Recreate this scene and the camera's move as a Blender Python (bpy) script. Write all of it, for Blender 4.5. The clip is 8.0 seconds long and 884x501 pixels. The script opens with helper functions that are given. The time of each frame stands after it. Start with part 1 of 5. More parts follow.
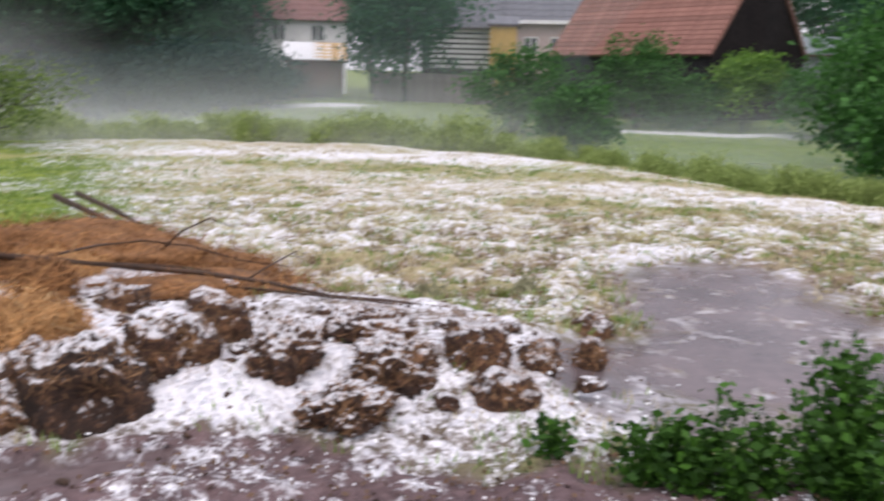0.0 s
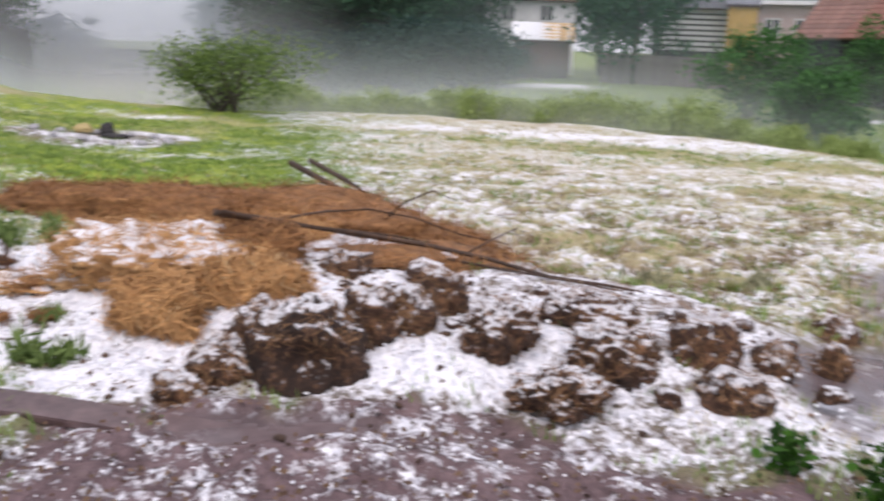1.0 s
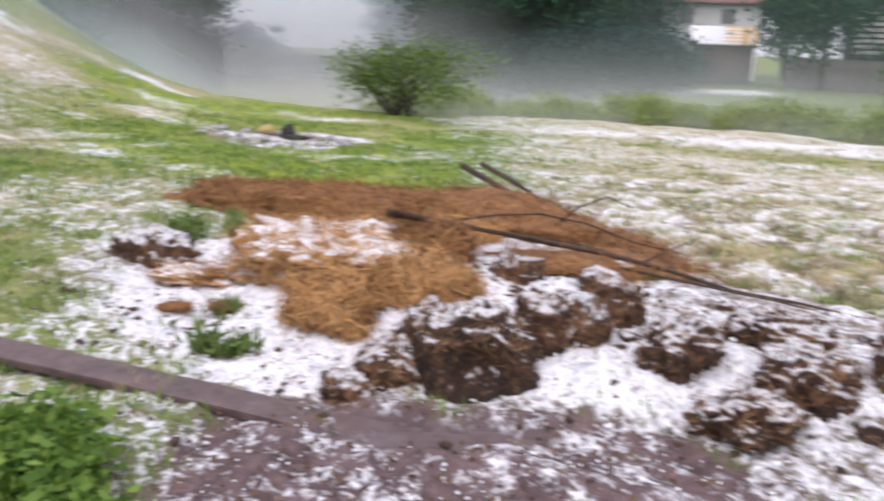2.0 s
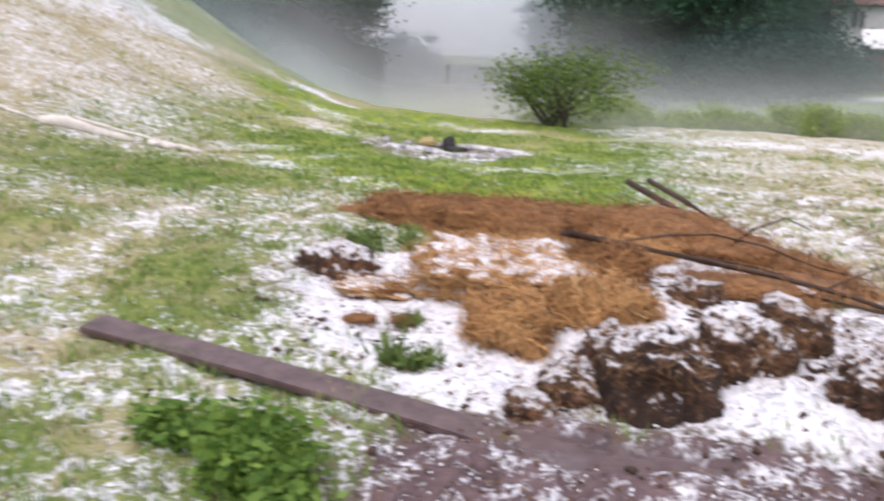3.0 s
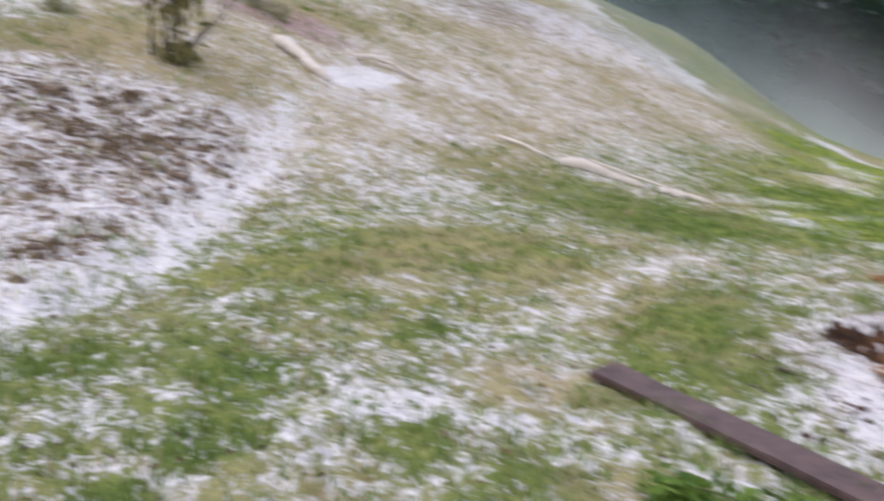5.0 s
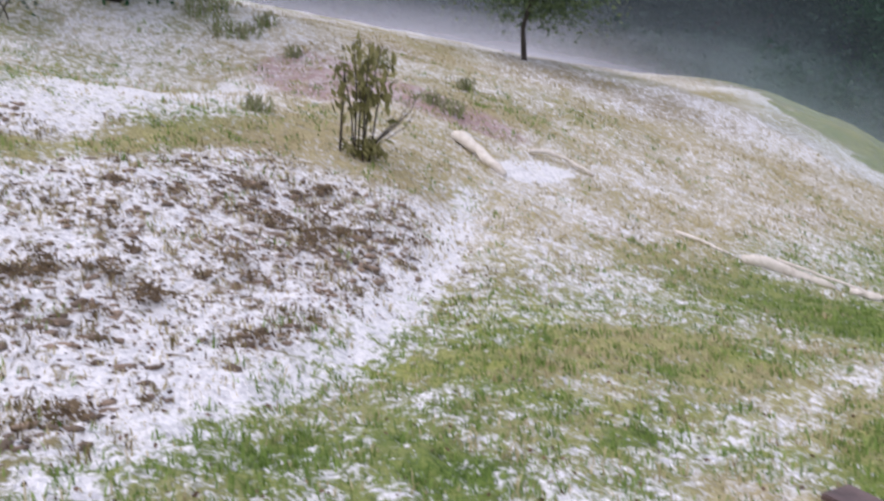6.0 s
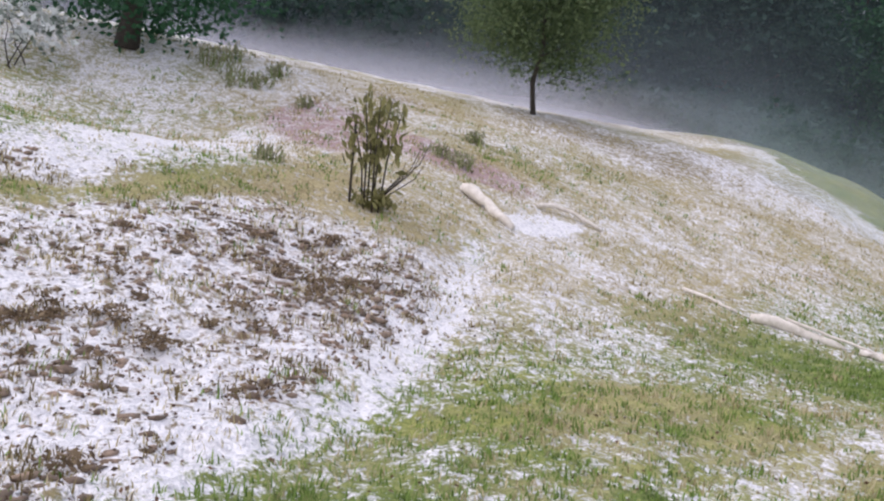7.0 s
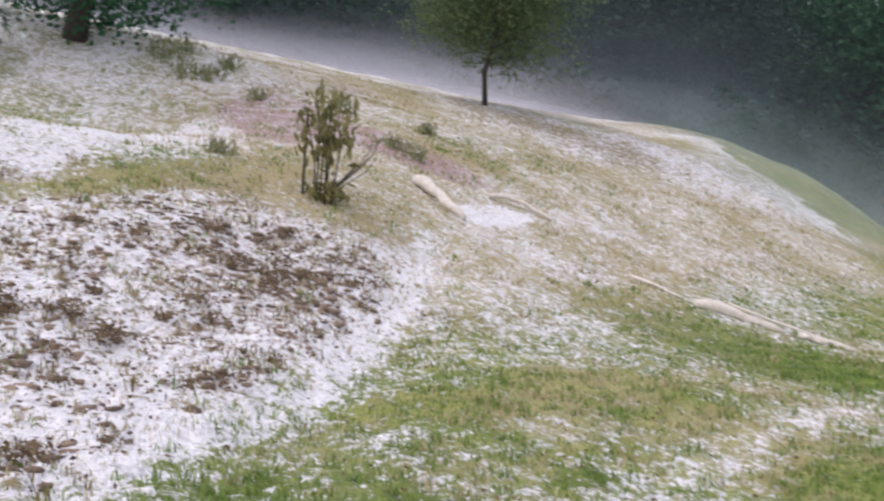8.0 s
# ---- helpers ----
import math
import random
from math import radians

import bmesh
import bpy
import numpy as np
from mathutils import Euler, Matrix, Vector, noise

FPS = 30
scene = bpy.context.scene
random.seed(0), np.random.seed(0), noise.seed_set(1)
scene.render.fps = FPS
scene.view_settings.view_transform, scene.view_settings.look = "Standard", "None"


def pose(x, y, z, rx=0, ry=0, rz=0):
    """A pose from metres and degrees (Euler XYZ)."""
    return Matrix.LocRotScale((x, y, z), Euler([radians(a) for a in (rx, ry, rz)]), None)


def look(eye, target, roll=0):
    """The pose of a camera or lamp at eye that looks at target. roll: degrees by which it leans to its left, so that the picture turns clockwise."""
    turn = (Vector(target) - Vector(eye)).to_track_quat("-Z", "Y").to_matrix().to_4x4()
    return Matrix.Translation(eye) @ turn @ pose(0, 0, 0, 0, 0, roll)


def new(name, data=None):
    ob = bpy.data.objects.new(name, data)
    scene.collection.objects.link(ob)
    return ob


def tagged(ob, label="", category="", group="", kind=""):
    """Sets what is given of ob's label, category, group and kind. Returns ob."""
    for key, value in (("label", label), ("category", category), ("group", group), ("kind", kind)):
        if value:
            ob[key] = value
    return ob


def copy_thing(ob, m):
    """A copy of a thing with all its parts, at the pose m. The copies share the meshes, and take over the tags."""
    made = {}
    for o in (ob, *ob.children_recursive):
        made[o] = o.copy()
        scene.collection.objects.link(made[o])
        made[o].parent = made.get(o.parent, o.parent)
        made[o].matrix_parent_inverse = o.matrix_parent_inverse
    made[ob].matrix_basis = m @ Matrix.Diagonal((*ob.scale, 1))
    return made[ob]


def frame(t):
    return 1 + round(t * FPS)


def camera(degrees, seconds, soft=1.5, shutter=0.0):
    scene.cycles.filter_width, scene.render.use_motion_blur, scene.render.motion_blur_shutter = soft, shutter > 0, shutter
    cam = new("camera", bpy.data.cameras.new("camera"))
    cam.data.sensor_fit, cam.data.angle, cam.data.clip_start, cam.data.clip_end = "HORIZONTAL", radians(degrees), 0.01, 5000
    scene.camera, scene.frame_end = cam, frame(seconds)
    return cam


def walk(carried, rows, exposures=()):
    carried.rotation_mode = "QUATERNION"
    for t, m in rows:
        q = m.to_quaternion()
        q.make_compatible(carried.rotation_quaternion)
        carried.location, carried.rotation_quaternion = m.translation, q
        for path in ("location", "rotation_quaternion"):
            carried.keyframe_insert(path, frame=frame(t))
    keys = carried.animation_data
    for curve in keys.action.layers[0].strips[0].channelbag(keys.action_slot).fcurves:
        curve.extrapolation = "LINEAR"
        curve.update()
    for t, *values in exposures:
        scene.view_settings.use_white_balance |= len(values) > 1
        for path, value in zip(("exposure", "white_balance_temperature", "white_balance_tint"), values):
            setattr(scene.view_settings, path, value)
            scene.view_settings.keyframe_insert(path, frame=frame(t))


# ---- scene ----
# Camera: seconds, eye, heading to the left, pitch up, lean to the right (degrees)
cam = camera(52.14, 8.0, soft=2.2, shutter=0.75)
ROWS = [
    (0.0, (0.000, -0.000, 1.642), 0.00, -10.80, -1.28),
    (0.5, (-0.035, 0.055, 1.625), 6.08, -11.86, -2.10),
    (1.0, (-0.058, 0.162, 1.592), 13.75, -12.35, -2.23),
    (1.5, (-0.096, 0.196, 1.588), 18.53, -12.31, -2.29),
    (2.0, (-0.139, 0.280, 1.556), 24.41, -12.37, -2.03),
    (2.2, (-0.159, 0.304, 1.553), 27.48, -12.24, -2.18),
    (3.3, (-0.295, 0.041, 1.671), 37.92, -11.50, -1.76),
    (3.5, (-0.333, 0.024, 1.677), 42.15, -10.60, -2.46),
    (4.0, (-0.409, 0.097, 1.646), 49.35, -10.38, -2.44),
    (4.5, (-0.478, 0.103, 1.624), 54.50, -10.60, -2.76),
    (5.0, (-0.727, 0.248, 1.535), 64.28, -9.83, -2.46),
    (5.2, (-0.784, 0.214, 1.526), 67.70, -8.66, -2.54),
    (6.3, (-0.914, -0.060, 1.587), 74.50, -3.28, -3.36),
    (6.5, (-0.929, -0.055, 1.590), 74.42, -2.09, -3.97),
    (7.0, (-0.920, -0.045, 1.590), 74.33, -1.47, -3.95),
    (7.5, (-0.874, -0.043, 1.591), 73.83, -1.43, -3.88),
    (8.0, (-0.738, -0.052, 1.606), 71.55, -1.94, -3.39),
    (8.1, (-0.705, -0.055, 1.610), 70.92, -2.08, -3.25),
]


def aim(eye, heading, pitch, lean):
    h, p = radians(heading), radians(pitch)
    way = Vector((-math.sin(h) * math.cos(p), math.cos(h) * math.cos(p), math.sin(p)))
    return look(eye, Vector(eye) + way, -lean)


walk(cam, [(t, aim(eye, h, p, r)) for t, eye, h, p, r in ROWS], exposures=[(0.0, 0.46, 6450, 19), (1.5, 0.52, 6380, 19), (3.5, 0.61, 6450, 19), (4.2, 0.14, 6450, 19), (5.2, 0.15, 6280, 19), (6.5, 0.26, 6230, 19), (8.0, 0.22, 6460, 19)])

# ---------------------------------------------------------------- light
world = bpy.data.worlds.new("overcast")
scene.world = world
world.use_nodes = True
wn, wl = world.node_tree.nodes, world.node_tree.links
wn.clear()
sky = wn.new("ShaderNodeTexSky")
sky.sky_type, sky.sun_disc = "NISHITA", False
sky.sun_elevation, sky.sun_rotation = radians(52), radians(150)
sky.air_density, sky.dust_density, sky.ozone_density = 1.0, 4.0, 1.0
grey = wn.new("ShaderNodeMix")
grey.data_type = "RGBA"
grey.inputs[0].default_value = 0.55
grey.inputs[7].default_value = (11.0, 11.3, 11.8, 1)
back = wn.new("ShaderNodeBackground")
back.inputs[1].default_value = 0.105
wo = wn.new("ShaderNodeOutputWorld")
wl.new(sky.outputs[0], grey.inputs[6])
wl.new(grey.outputs[2], back.inputs[0])
wl.new(back.outputs[0], wo.inputs[0])

sun_data = bpy.data.lights.new("sun", "SUN")
sun_data.energy, sun_data.angle, sun_data.color = 0.9, radians(25), (1.0, 0.97, 0.93)
sun = new("sun", sun_data)
sun.matrix_world = look((0, 0, 60), (20, 28, 0))


# ---------------------------------------------------------------- small maths
def smooth(a, b, v):
    k = np.clip((np.asarray(v, float) - a) / (b - a), 0, 1)
    return k * k * (3 - 2 * k)


def lattice(ix, iy, seed):
    h = np.sin(ix * 127.1 + iy * 311.7 + seed * 74.7) * 43758.5453
    return h - np.floor(h)


def grain(px, py, size, seed=0):
    """Smooth value noise, 0 to 1, with cells of that size in metres."""
    gx, gy = np.asarray(px, float) / size, np.asarray(py, float) / size
    ix, iy = np.floor(gx), np.floor(gy)
    fx, fy = gx - ix, gy - iy
    fx, fy = fx * fx * (3 - 2 * fx), fy * fy * (3 - 2 * fy)
    a, b = lattice(ix, iy, seed), lattice(ix + 1, iy, seed)
    c, d = lattice(ix, iy + 1, seed), lattice(ix + 1, iy + 1, seed)
    return (a * (1 - fx) + b * fx) * (1 - fy) + (c * (1 - fx) + d * fx) * fy


def cloudy(px, py, size, seed=0):
    return (grain(px, py, size, seed) * 4 + grain(px, py, size / 2.1, seed + 1) * 2 + grain(px, py, size / 4.3, seed + 2)) / 7


def polar(az, r):
    return -r * math.sin(radians(az)), r * math.cos(radians(az))


def near_line(px, py, a, b):
    """Distance from the segment a-b, and how far along it (0 to 1)."""
    ax, ay, bx, by = *a, *b
    dx, dy = bx - ax, by - ay
    k = np.clip(((px - ax) * dx + (py - ay) * dy) / (dx * dx + dy * dy), 0, 1)
    return np.hypot(px - ax - k * dx, py - ay - k * dy), k


def blob(px, py, cx, cy, rx, ry, turn=0.0):
    """1 in the middle of an ellipse, 0 at its rim and outside."""
    c, s = math.cos(radians(turn)), math.sin(radians(turn))
    dx, dy = px - cx, py - cy
    return np.clip(1 - np.hypot((dx * c + dy * s) / rx, (dy * c - dx * s) / ry), 0, 1)


def ragged(b, n, soft=0.3):
    """A blob's mask with its rim broken up by noise."""
    return smooth(0.0, soft, b + n * np.clip(b * 5, 0, 1))


# ---------------------------------------------------------------- the lie of the land
HILL_U = [-60, -6, 0, 3, 5.4, 7, 9, 10.5, 12, 15, 18, 23, 28, 60]
HILL_Z = [-0.6, 0.12, 0.14, 0.26, 0.5, 1.0, 1.85, 2.6, 3.2, 4.25, 4.95, 6.0, 7.0, 10.0]
EDGE_A = [-180, -60, -26, -16, -8, 7, 20, 28, 40, 48, 56, 63, 70, 90, 110, 150, 180]
EDGE_R = [20, 14.5, 13.5, 15, 18.5, 21.5, 22, 21.5, 21.8, 21.2, 22.0, 24.4, 27, 31, 34, 30, 20]
VALE_A = [-180, -30, 20, 38, 42, 46, 50, 56, 62, 75, 100, 140, 180]
VALE_Z = [-1.0, -1.1, -1.2, -1.3, 0.2, 1.7, 2.9, 4.6, 5.0, 5.0, 6.0, 5.0, -1.0]


def height(px, py, fine=True):
    px, py = np.asarray(px, float), np.asarray(py, float)
    r, az = np.hypot(px, py), np.degrees(np.arctan2(-px, py))
    u = -0.9 * px - 0.42 * py
    hill = sum(np.interp(u + k, HILL_U, HILL_Z) for k in (-0.7, -0.35, 0, 0.35, 0.7)) / 5
    rim = sum(np.interp(az + k, EDGE_A, EDGE_R) for k in (-3, 0, 3)) / 3
    vale = sum(np.interp(az + k, VALE_A, VALE_Z) for k in (-1.5, 0, 1.5)) / 3
    vale = vale + np.clip((r - 28) * 0.05, 0, 1.5) * smooth(30, 5, az) + smooth(60, 260, r) * 3 * smooth(60, 20, az)
    vale = vale + np.clip(r - 48, 0, 90) * 0.26 * smooth(46, 66, az) * smooth(175, 140, az)
    m = smooth(rim - 1.0, rim + 8, r)
    z = hill * (1 - m) + vale * m
    # the dung heap's low rise, the bank below the sapling, the rut beside it
    z = z + 0.22 * smooth(0, 0.55, blob(px, py, -1.6, 4.9, 3.0, 1.5, -8))
    d, k = near_line(px, py, (-4.9, 0.4), (-10.2, 3.0))
    z = z - 0.10 * np.exp(-(d / 0.35) ** 2)
    z = z + 0.38 * np.exp(-((px + 17.8) ** 2 + (py - 11.1) ** 2) / 14.0)
    z = z - 1.0 * smooth(0, 0.9, blob(px, py, -14.5, -2.0, 4.5, 5.5))
    z = z + 0.18 * np.exp(-((az - 50.5) / 2.6) ** 2) * smooth(22.5, 25.5, r) * smooth(33, 28, r)
    if fine:
        near = 1 / (1 + (r / 14) ** 2)
        clods = smooth(26, 12, az) * smooth(5, 6.5, r) * smooth(16, 9, r)
        z = z + (cloudy(px, py, 1.1, 3) - 0.5) * 0.16 + (cloudy(px, py, 0.22, 9) - 0.5) * (0.07 * near + 0.09 * clods)
    return z


def ground_z(x, y):
    return float(height(x, y))


# ---------------------------------------------------------------- materials
def material(name, rough=0.8):
    m = bpy.data.materials.new(name)
    m.use_nodes = True
    nt = m.node_tree
    bsdf = nt.nodes["Principled BSDF"]
    bsdf.inputs["Roughness"].default_value = rough
    return m, nt, bsdf


def noise_node(nt, scale, detail=4.0, rough=0.6, coord="Object"):
    tc = nt.nodes.new("ShaderNodeTexCoord")
    n = nt.nodes.new("ShaderNodeTexNoise")
    n.inputs["Scale"].default_value, n.inputs["Detail"].default_value, n.inputs["Roughness"].default_value = scale, detail, rough
    nt.links.new(tc.outputs[coord], n.inputs["Vector"])
    return n.outputs["Fac"]


def ramp(nt, fac, stops):
    r = nt.nodes.new("ShaderNodeValToRGB")
    while len(r.color_ramp.elements) < len(stops):
        r.color_ramp.elements.new(0.5)
    for e, (p, c) in zip(r.color_ramp.elements, stops):
        e.position, e.color = p, (*c, 1) if len(c) == 3 else c
    nt.links.new(fac, r.inputs[0])
    return r.outputs[0]


def mix(nt, fac, a, b, blend="MIX"):
    n = nt.nodes.new("ShaderNodeMix")
    n.data_type, n.blend_type = "RGBA", blend
    for socket, value in ((n.inputs[0], fac), (n.inputs[6], a), (n.inputs[7], b)):
        if isinstance(value, bpy.types.NodeSocket):
            nt.links.new(value, socket)
        elif isinstance(value, (int, float)):
            socket.default_value = value
        else:
            socket.default_value = (*value, 1)
    return n.outputs[2]


def calc(nt, op, a, b=0.0, clamp=False):
    n = nt.nodes.new("ShaderNodeMath")
    n.operation, n.use_clamp = op, clamp
    for socket, value in ((n.inputs[0], a), (n.inputs[1], b)):
        if isinstance(value, bpy.types.NodeSocket):
            nt.links.new(value, socket)
        else:
            socket.default_value = value
    return n.outputs[0]


def bump(nt, bsdf, fac, strength, distance):
    n = nt.nodes.new("ShaderNodeBump")
    n.inputs["Strength"].default_value, n.inputs["Distance"].default_value = strength, distance
    nt.links.new(fac, n.inputs["Height"])
    nt.links.new(n.outputs[0], bsdf.inputs["Normal"])


def attribute(nt, name):
    n = nt.nodes.new("ShaderNodeAttribute")
    n.attribute_name = name
    s = nt.nodes.new("ShaderNodeSeparateColor")
    nt.links.new(n.outputs["Color"], s.inputs[0])
    return [*s.outputs[:3], n.outputs["Alpha"]]


def speckled(name, dark, light, scale, rough=0.85, bump_size=0.01, strength=0.6, island=0.0, each=0.0):
    """A surface that varies at two scales between two colours."""
    m, nt, bsdf = material(name, rough)
    a, b = noise_node(nt, scale), noise_node(nt, scale * 0.13, 2)
    f = calc(nt, "ADD", calc(nt, "MULTIPLY", a, 0.65), calc(nt, "MULTIPLY", b, 0.35))
    col = ramp(nt, f, [(0.32, dark), (0.68, light)])
    if island:
        g = nt.nodes.new("ShaderNodeNewGeometry")
        shade = calc(nt, "ADD", calc(nt, "MULTIPLY", g.outputs["Random Per Island"], island), 1 - island / 2)
        col = mix(nt, 1.0, col, shade, "MULTIPLY")
    if each:
        o = nt.nodes.new("ShaderNodeObjectInfo")
        shade = calc(nt, "ADD", calc(nt, "MULTIPLY", o.outputs["Random"], each), 1 - each / 2)
        col = mix(nt, 1.0, col, shade, "MULTIPLY")
    nt.links.new(col, bsdf.inputs["Base Color"])
    bump(nt, bsdf, a, strength, bump_size)
    return m


def leafy(name, dark, light, through_light=0.35):
    """Leaves that vary one by one and let some light through."""
    m, nt, bsdf = material(name, 0.68)
    bsdf.inputs["Specular IOR Level"].default_value = 0.28
    g = nt.nodes.new("ShaderNodeNewGeometry")
    col = ramp(nt, g.outputs["Random Per Island"], [(0.0, dark), (1.0, light)])
    nt.links.new(col, bsdf.inputs["Base Color"])
    tr = nt.nodes.new("ShaderNodeBsdfTranslucent")
    nt.links.new(col, tr.inputs[0])
    mx = nt.nodes.new("ShaderNodeMixShader")
    mx.inputs[0].default_value = through_light
    nt.links.new(bsdf.outputs[0], mx.inputs[1])
    nt.links.new(tr.outputs[0], mx.inputs[2])
    nt.links.new(mx.outputs[0], nt.nodes["Material Output"].inputs[0])
    return m


def hail_on_top(nt, under, amount, scale):
    """Hail caught on the faces that look up, in fine flecks that close to a crust on top."""
    g = nt.nodes.new("ShaderNodeNewGeometry")
    s = nt.nodes.new("ShaderNodeSeparateXYZ")
    nt.links.new(g.outputs["Normal"], s.inputs[0])
    flecks = calc(nt, "ADD", calc(nt, "MULTIPLY", noise_node(nt, scale * 5, 3, 0.6), 1.15), calc(nt, "MULTIPLY", noise_node(nt, scale * 1.3, 2), 1.45))
    info = nt.nodes.new("ShaderNodeObjectInfo")
    lies = calc(nt, "ADD", calc(nt, "MULTIPLY", s.outputs[2], 0.72), calc(nt, "MULTIPLY", info.outputs["Random"], 0.10))
    lies = calc(nt, "ADD", calc(nt, "SUBTRACT", lies, 1.3), flecks)
    f = ramp(nt, lies, [(0.47 - amount, (0, 0, 0)), (0.68 - amount, (1, 1, 1))])
    return mix(nt, f, under, (0.88, 0.87, 0.90))


def make_ground_material():
    m, nt, bsdf = material("hail_strewn_turf", 0.9)
    cover, soil = attribute(nt, "cover"), attribute(nt, "soil")
    fine, mid, wide = noise_node(nt, 34, 3, 0.7), noise_node(nt, 10, 4, 0.62), noise_node(nt, 0.9, 4)
    tufts = noise_node(nt, 4.2, 4, 0.62)
    turf = ramp(nt, calc(nt, "ADD", calc(nt, "MULTIPLY", fine, 0.45), calc(nt, "MULTIPLY", tufts, 0.55)),
                [(0.36, (0.035, 0.078, 0.014)), (0.50, (0.130, 0.200, 0.040)), (0.64, (0.29, 0.330, 0.095))])
    dry = ramp(nt, calc(nt, "ADD", calc(nt, "MULTIPLY", fine, 0.6), calc(nt, "MULTIPLY", mid, 0.4)),
               [(0.30, (0.20, 0.155, 0.080)), (0.52, (0.44, 0.375, 0.205)), (0.72, (0.62, 0.555, 0.375))])
    lush = mix(nt, 1.0, turf, (1.46, 1.40, 0.68), "MULTIPLY")
    col = mix(nt, cover[2], turf, lush)
    col = mix(nt, calc(nt, "ADD", cover[1], calc(nt, "MULTIPLY", calc(nt, "SUBTRACT", wide, 0.5), 0.8), True), col, dry)
    earth = ramp(nt, mid, [(0.3, (0.070, 0.046, 0.047)), (0.7, (0.20, 0.136, 0.140))])
    col = mix(nt, soil[0], col, earth)
    red = ramp(nt, mid, [(0.3, (0.29, 0.178, 0.170)), (0.7, (0.53, 0.39, 0.38))])
    col = mix(nt, soil[3], col, red)
    litter = ramp(nt, mid, [(0.3, (0.115, 0.075, 0.055)), (0.7, (0.31, 0.215, 0.15))])
    col = mix(nt, calc(nt, "MULTIPLY", soil[1], ramp(nt, mid, [(0.34, (0.5, 0.5, 0.5)), (0.52, (1, 1, 1))])), col, litter)
    # hail: white grains that close up where it lies thick
    v = nt.nodes.new("ShaderNodeTexVoronoi")
    v.inputs["Scale"].default_value = 34
    tc = nt.nodes.new("ShaderNodeTexCoord")
    nt.links.new(tc.outputs["Object"], v.inputs["Vector"])
    sep = nt.nodes.new("ShaderNodeSeparateColor")
    nt.links.new(v.outputs["Color"], sep.inputs[0])
    patch = calc(nt, "ADD", calc(nt, "MULTIPLY", mid, 0.40), calc(nt, "MULTIPLY", sep.outputs[0], 0.08))
    patch = calc(nt, "ADD", patch, calc(nt, "ADD", calc(nt, "MULTIPLY", fine, 0.30), calc(nt, "MULTIPLY", tufts, 0.22)))
    # beaten-down litter breaks the hail up into small dark gaps
    gaps = calc(nt, "MULTIPLY", calc(nt, "SUBTRACT", noise_node(nt, 11, 3, 0.55), 0.50), soil[1])
    spread = calc(nt, "ADD", calc(nt, "MULTIPLY", calc(nt, "SUBTRACT", patch, 0.39), 4.7), calc(nt, "MULTIPLY", gaps, 4.6))
    f = calc(nt, "ADD", calc(nt, "MULTIPLY", calc(nt, "SUBTRACT", cover[0], spread), calc(nt, "SUBTRACT", calc(nt, "SUBTRACT", 2.7, calc(nt, "MULTIPLY", cover[1], 1.25)), calc(nt, "ADD", calc(nt, "MULTIPLY", soil[0], 0.3), calc(nt, "MULTIPLY", soil[1], 0.7)))), 0.5, True)
    ice = ramp(nt, calc(nt, "ADD", calc(nt, "MULTIPLY", sep.outputs[1], 0.4), calc(nt, "MULTIPLY", mid, 0.6)), [(0.22, (0.60, 0.60, 0.65)), (0.52, (0.93, 0.92, 0.955))])
    col = mix(nt, f, col, ice)
    # standing water over mud
    wet = calc(nt, "MULTIPLY", soil[2], ramp(nt, calc(nt, "ADD", calc(nt, "MULTIPLY", tufts, 0.7), calc(nt, "MULTIPLY", mid, 0.3)), [(0.30, (0.25, 0.25, 0.25)), (0.46, (1, 1, 1))]))
    nt.links.new(mix(nt, wet, col, mix(nt, ramp(nt, calc(nt, "ADD", calc(nt, "MULTIPLY", wide, 0.7), calc(nt, "MULTIPLY", mid, 0.3)), [(0.36, (0, 0, 0)), (0.62, (1, 1, 1))]), (0.045, 0.033, 0.035), (0.155, 0.115, 0.116))), bsdf.inputs["Base Color"])
    nt.links.new(calc(nt, "SUBTRACT", 0.9, calc(nt, "MULTIPLY", wet, 0.66)), bsdf.inputs["Roughness"])
    bsdf.inputs["IOR"].default_value = 1.33
    relief = calc(nt, "ADD", calc(nt, "MULTIPLY", fine, 0.6), mid)
    bump(nt, bsdf, calc(nt, "MULTIPLY", relief, calc(nt, "SUBTRACT", 1.0, calc(nt, "MULTIPLY", soil[2], 0.985))), 1.0, 0.06)
    return m


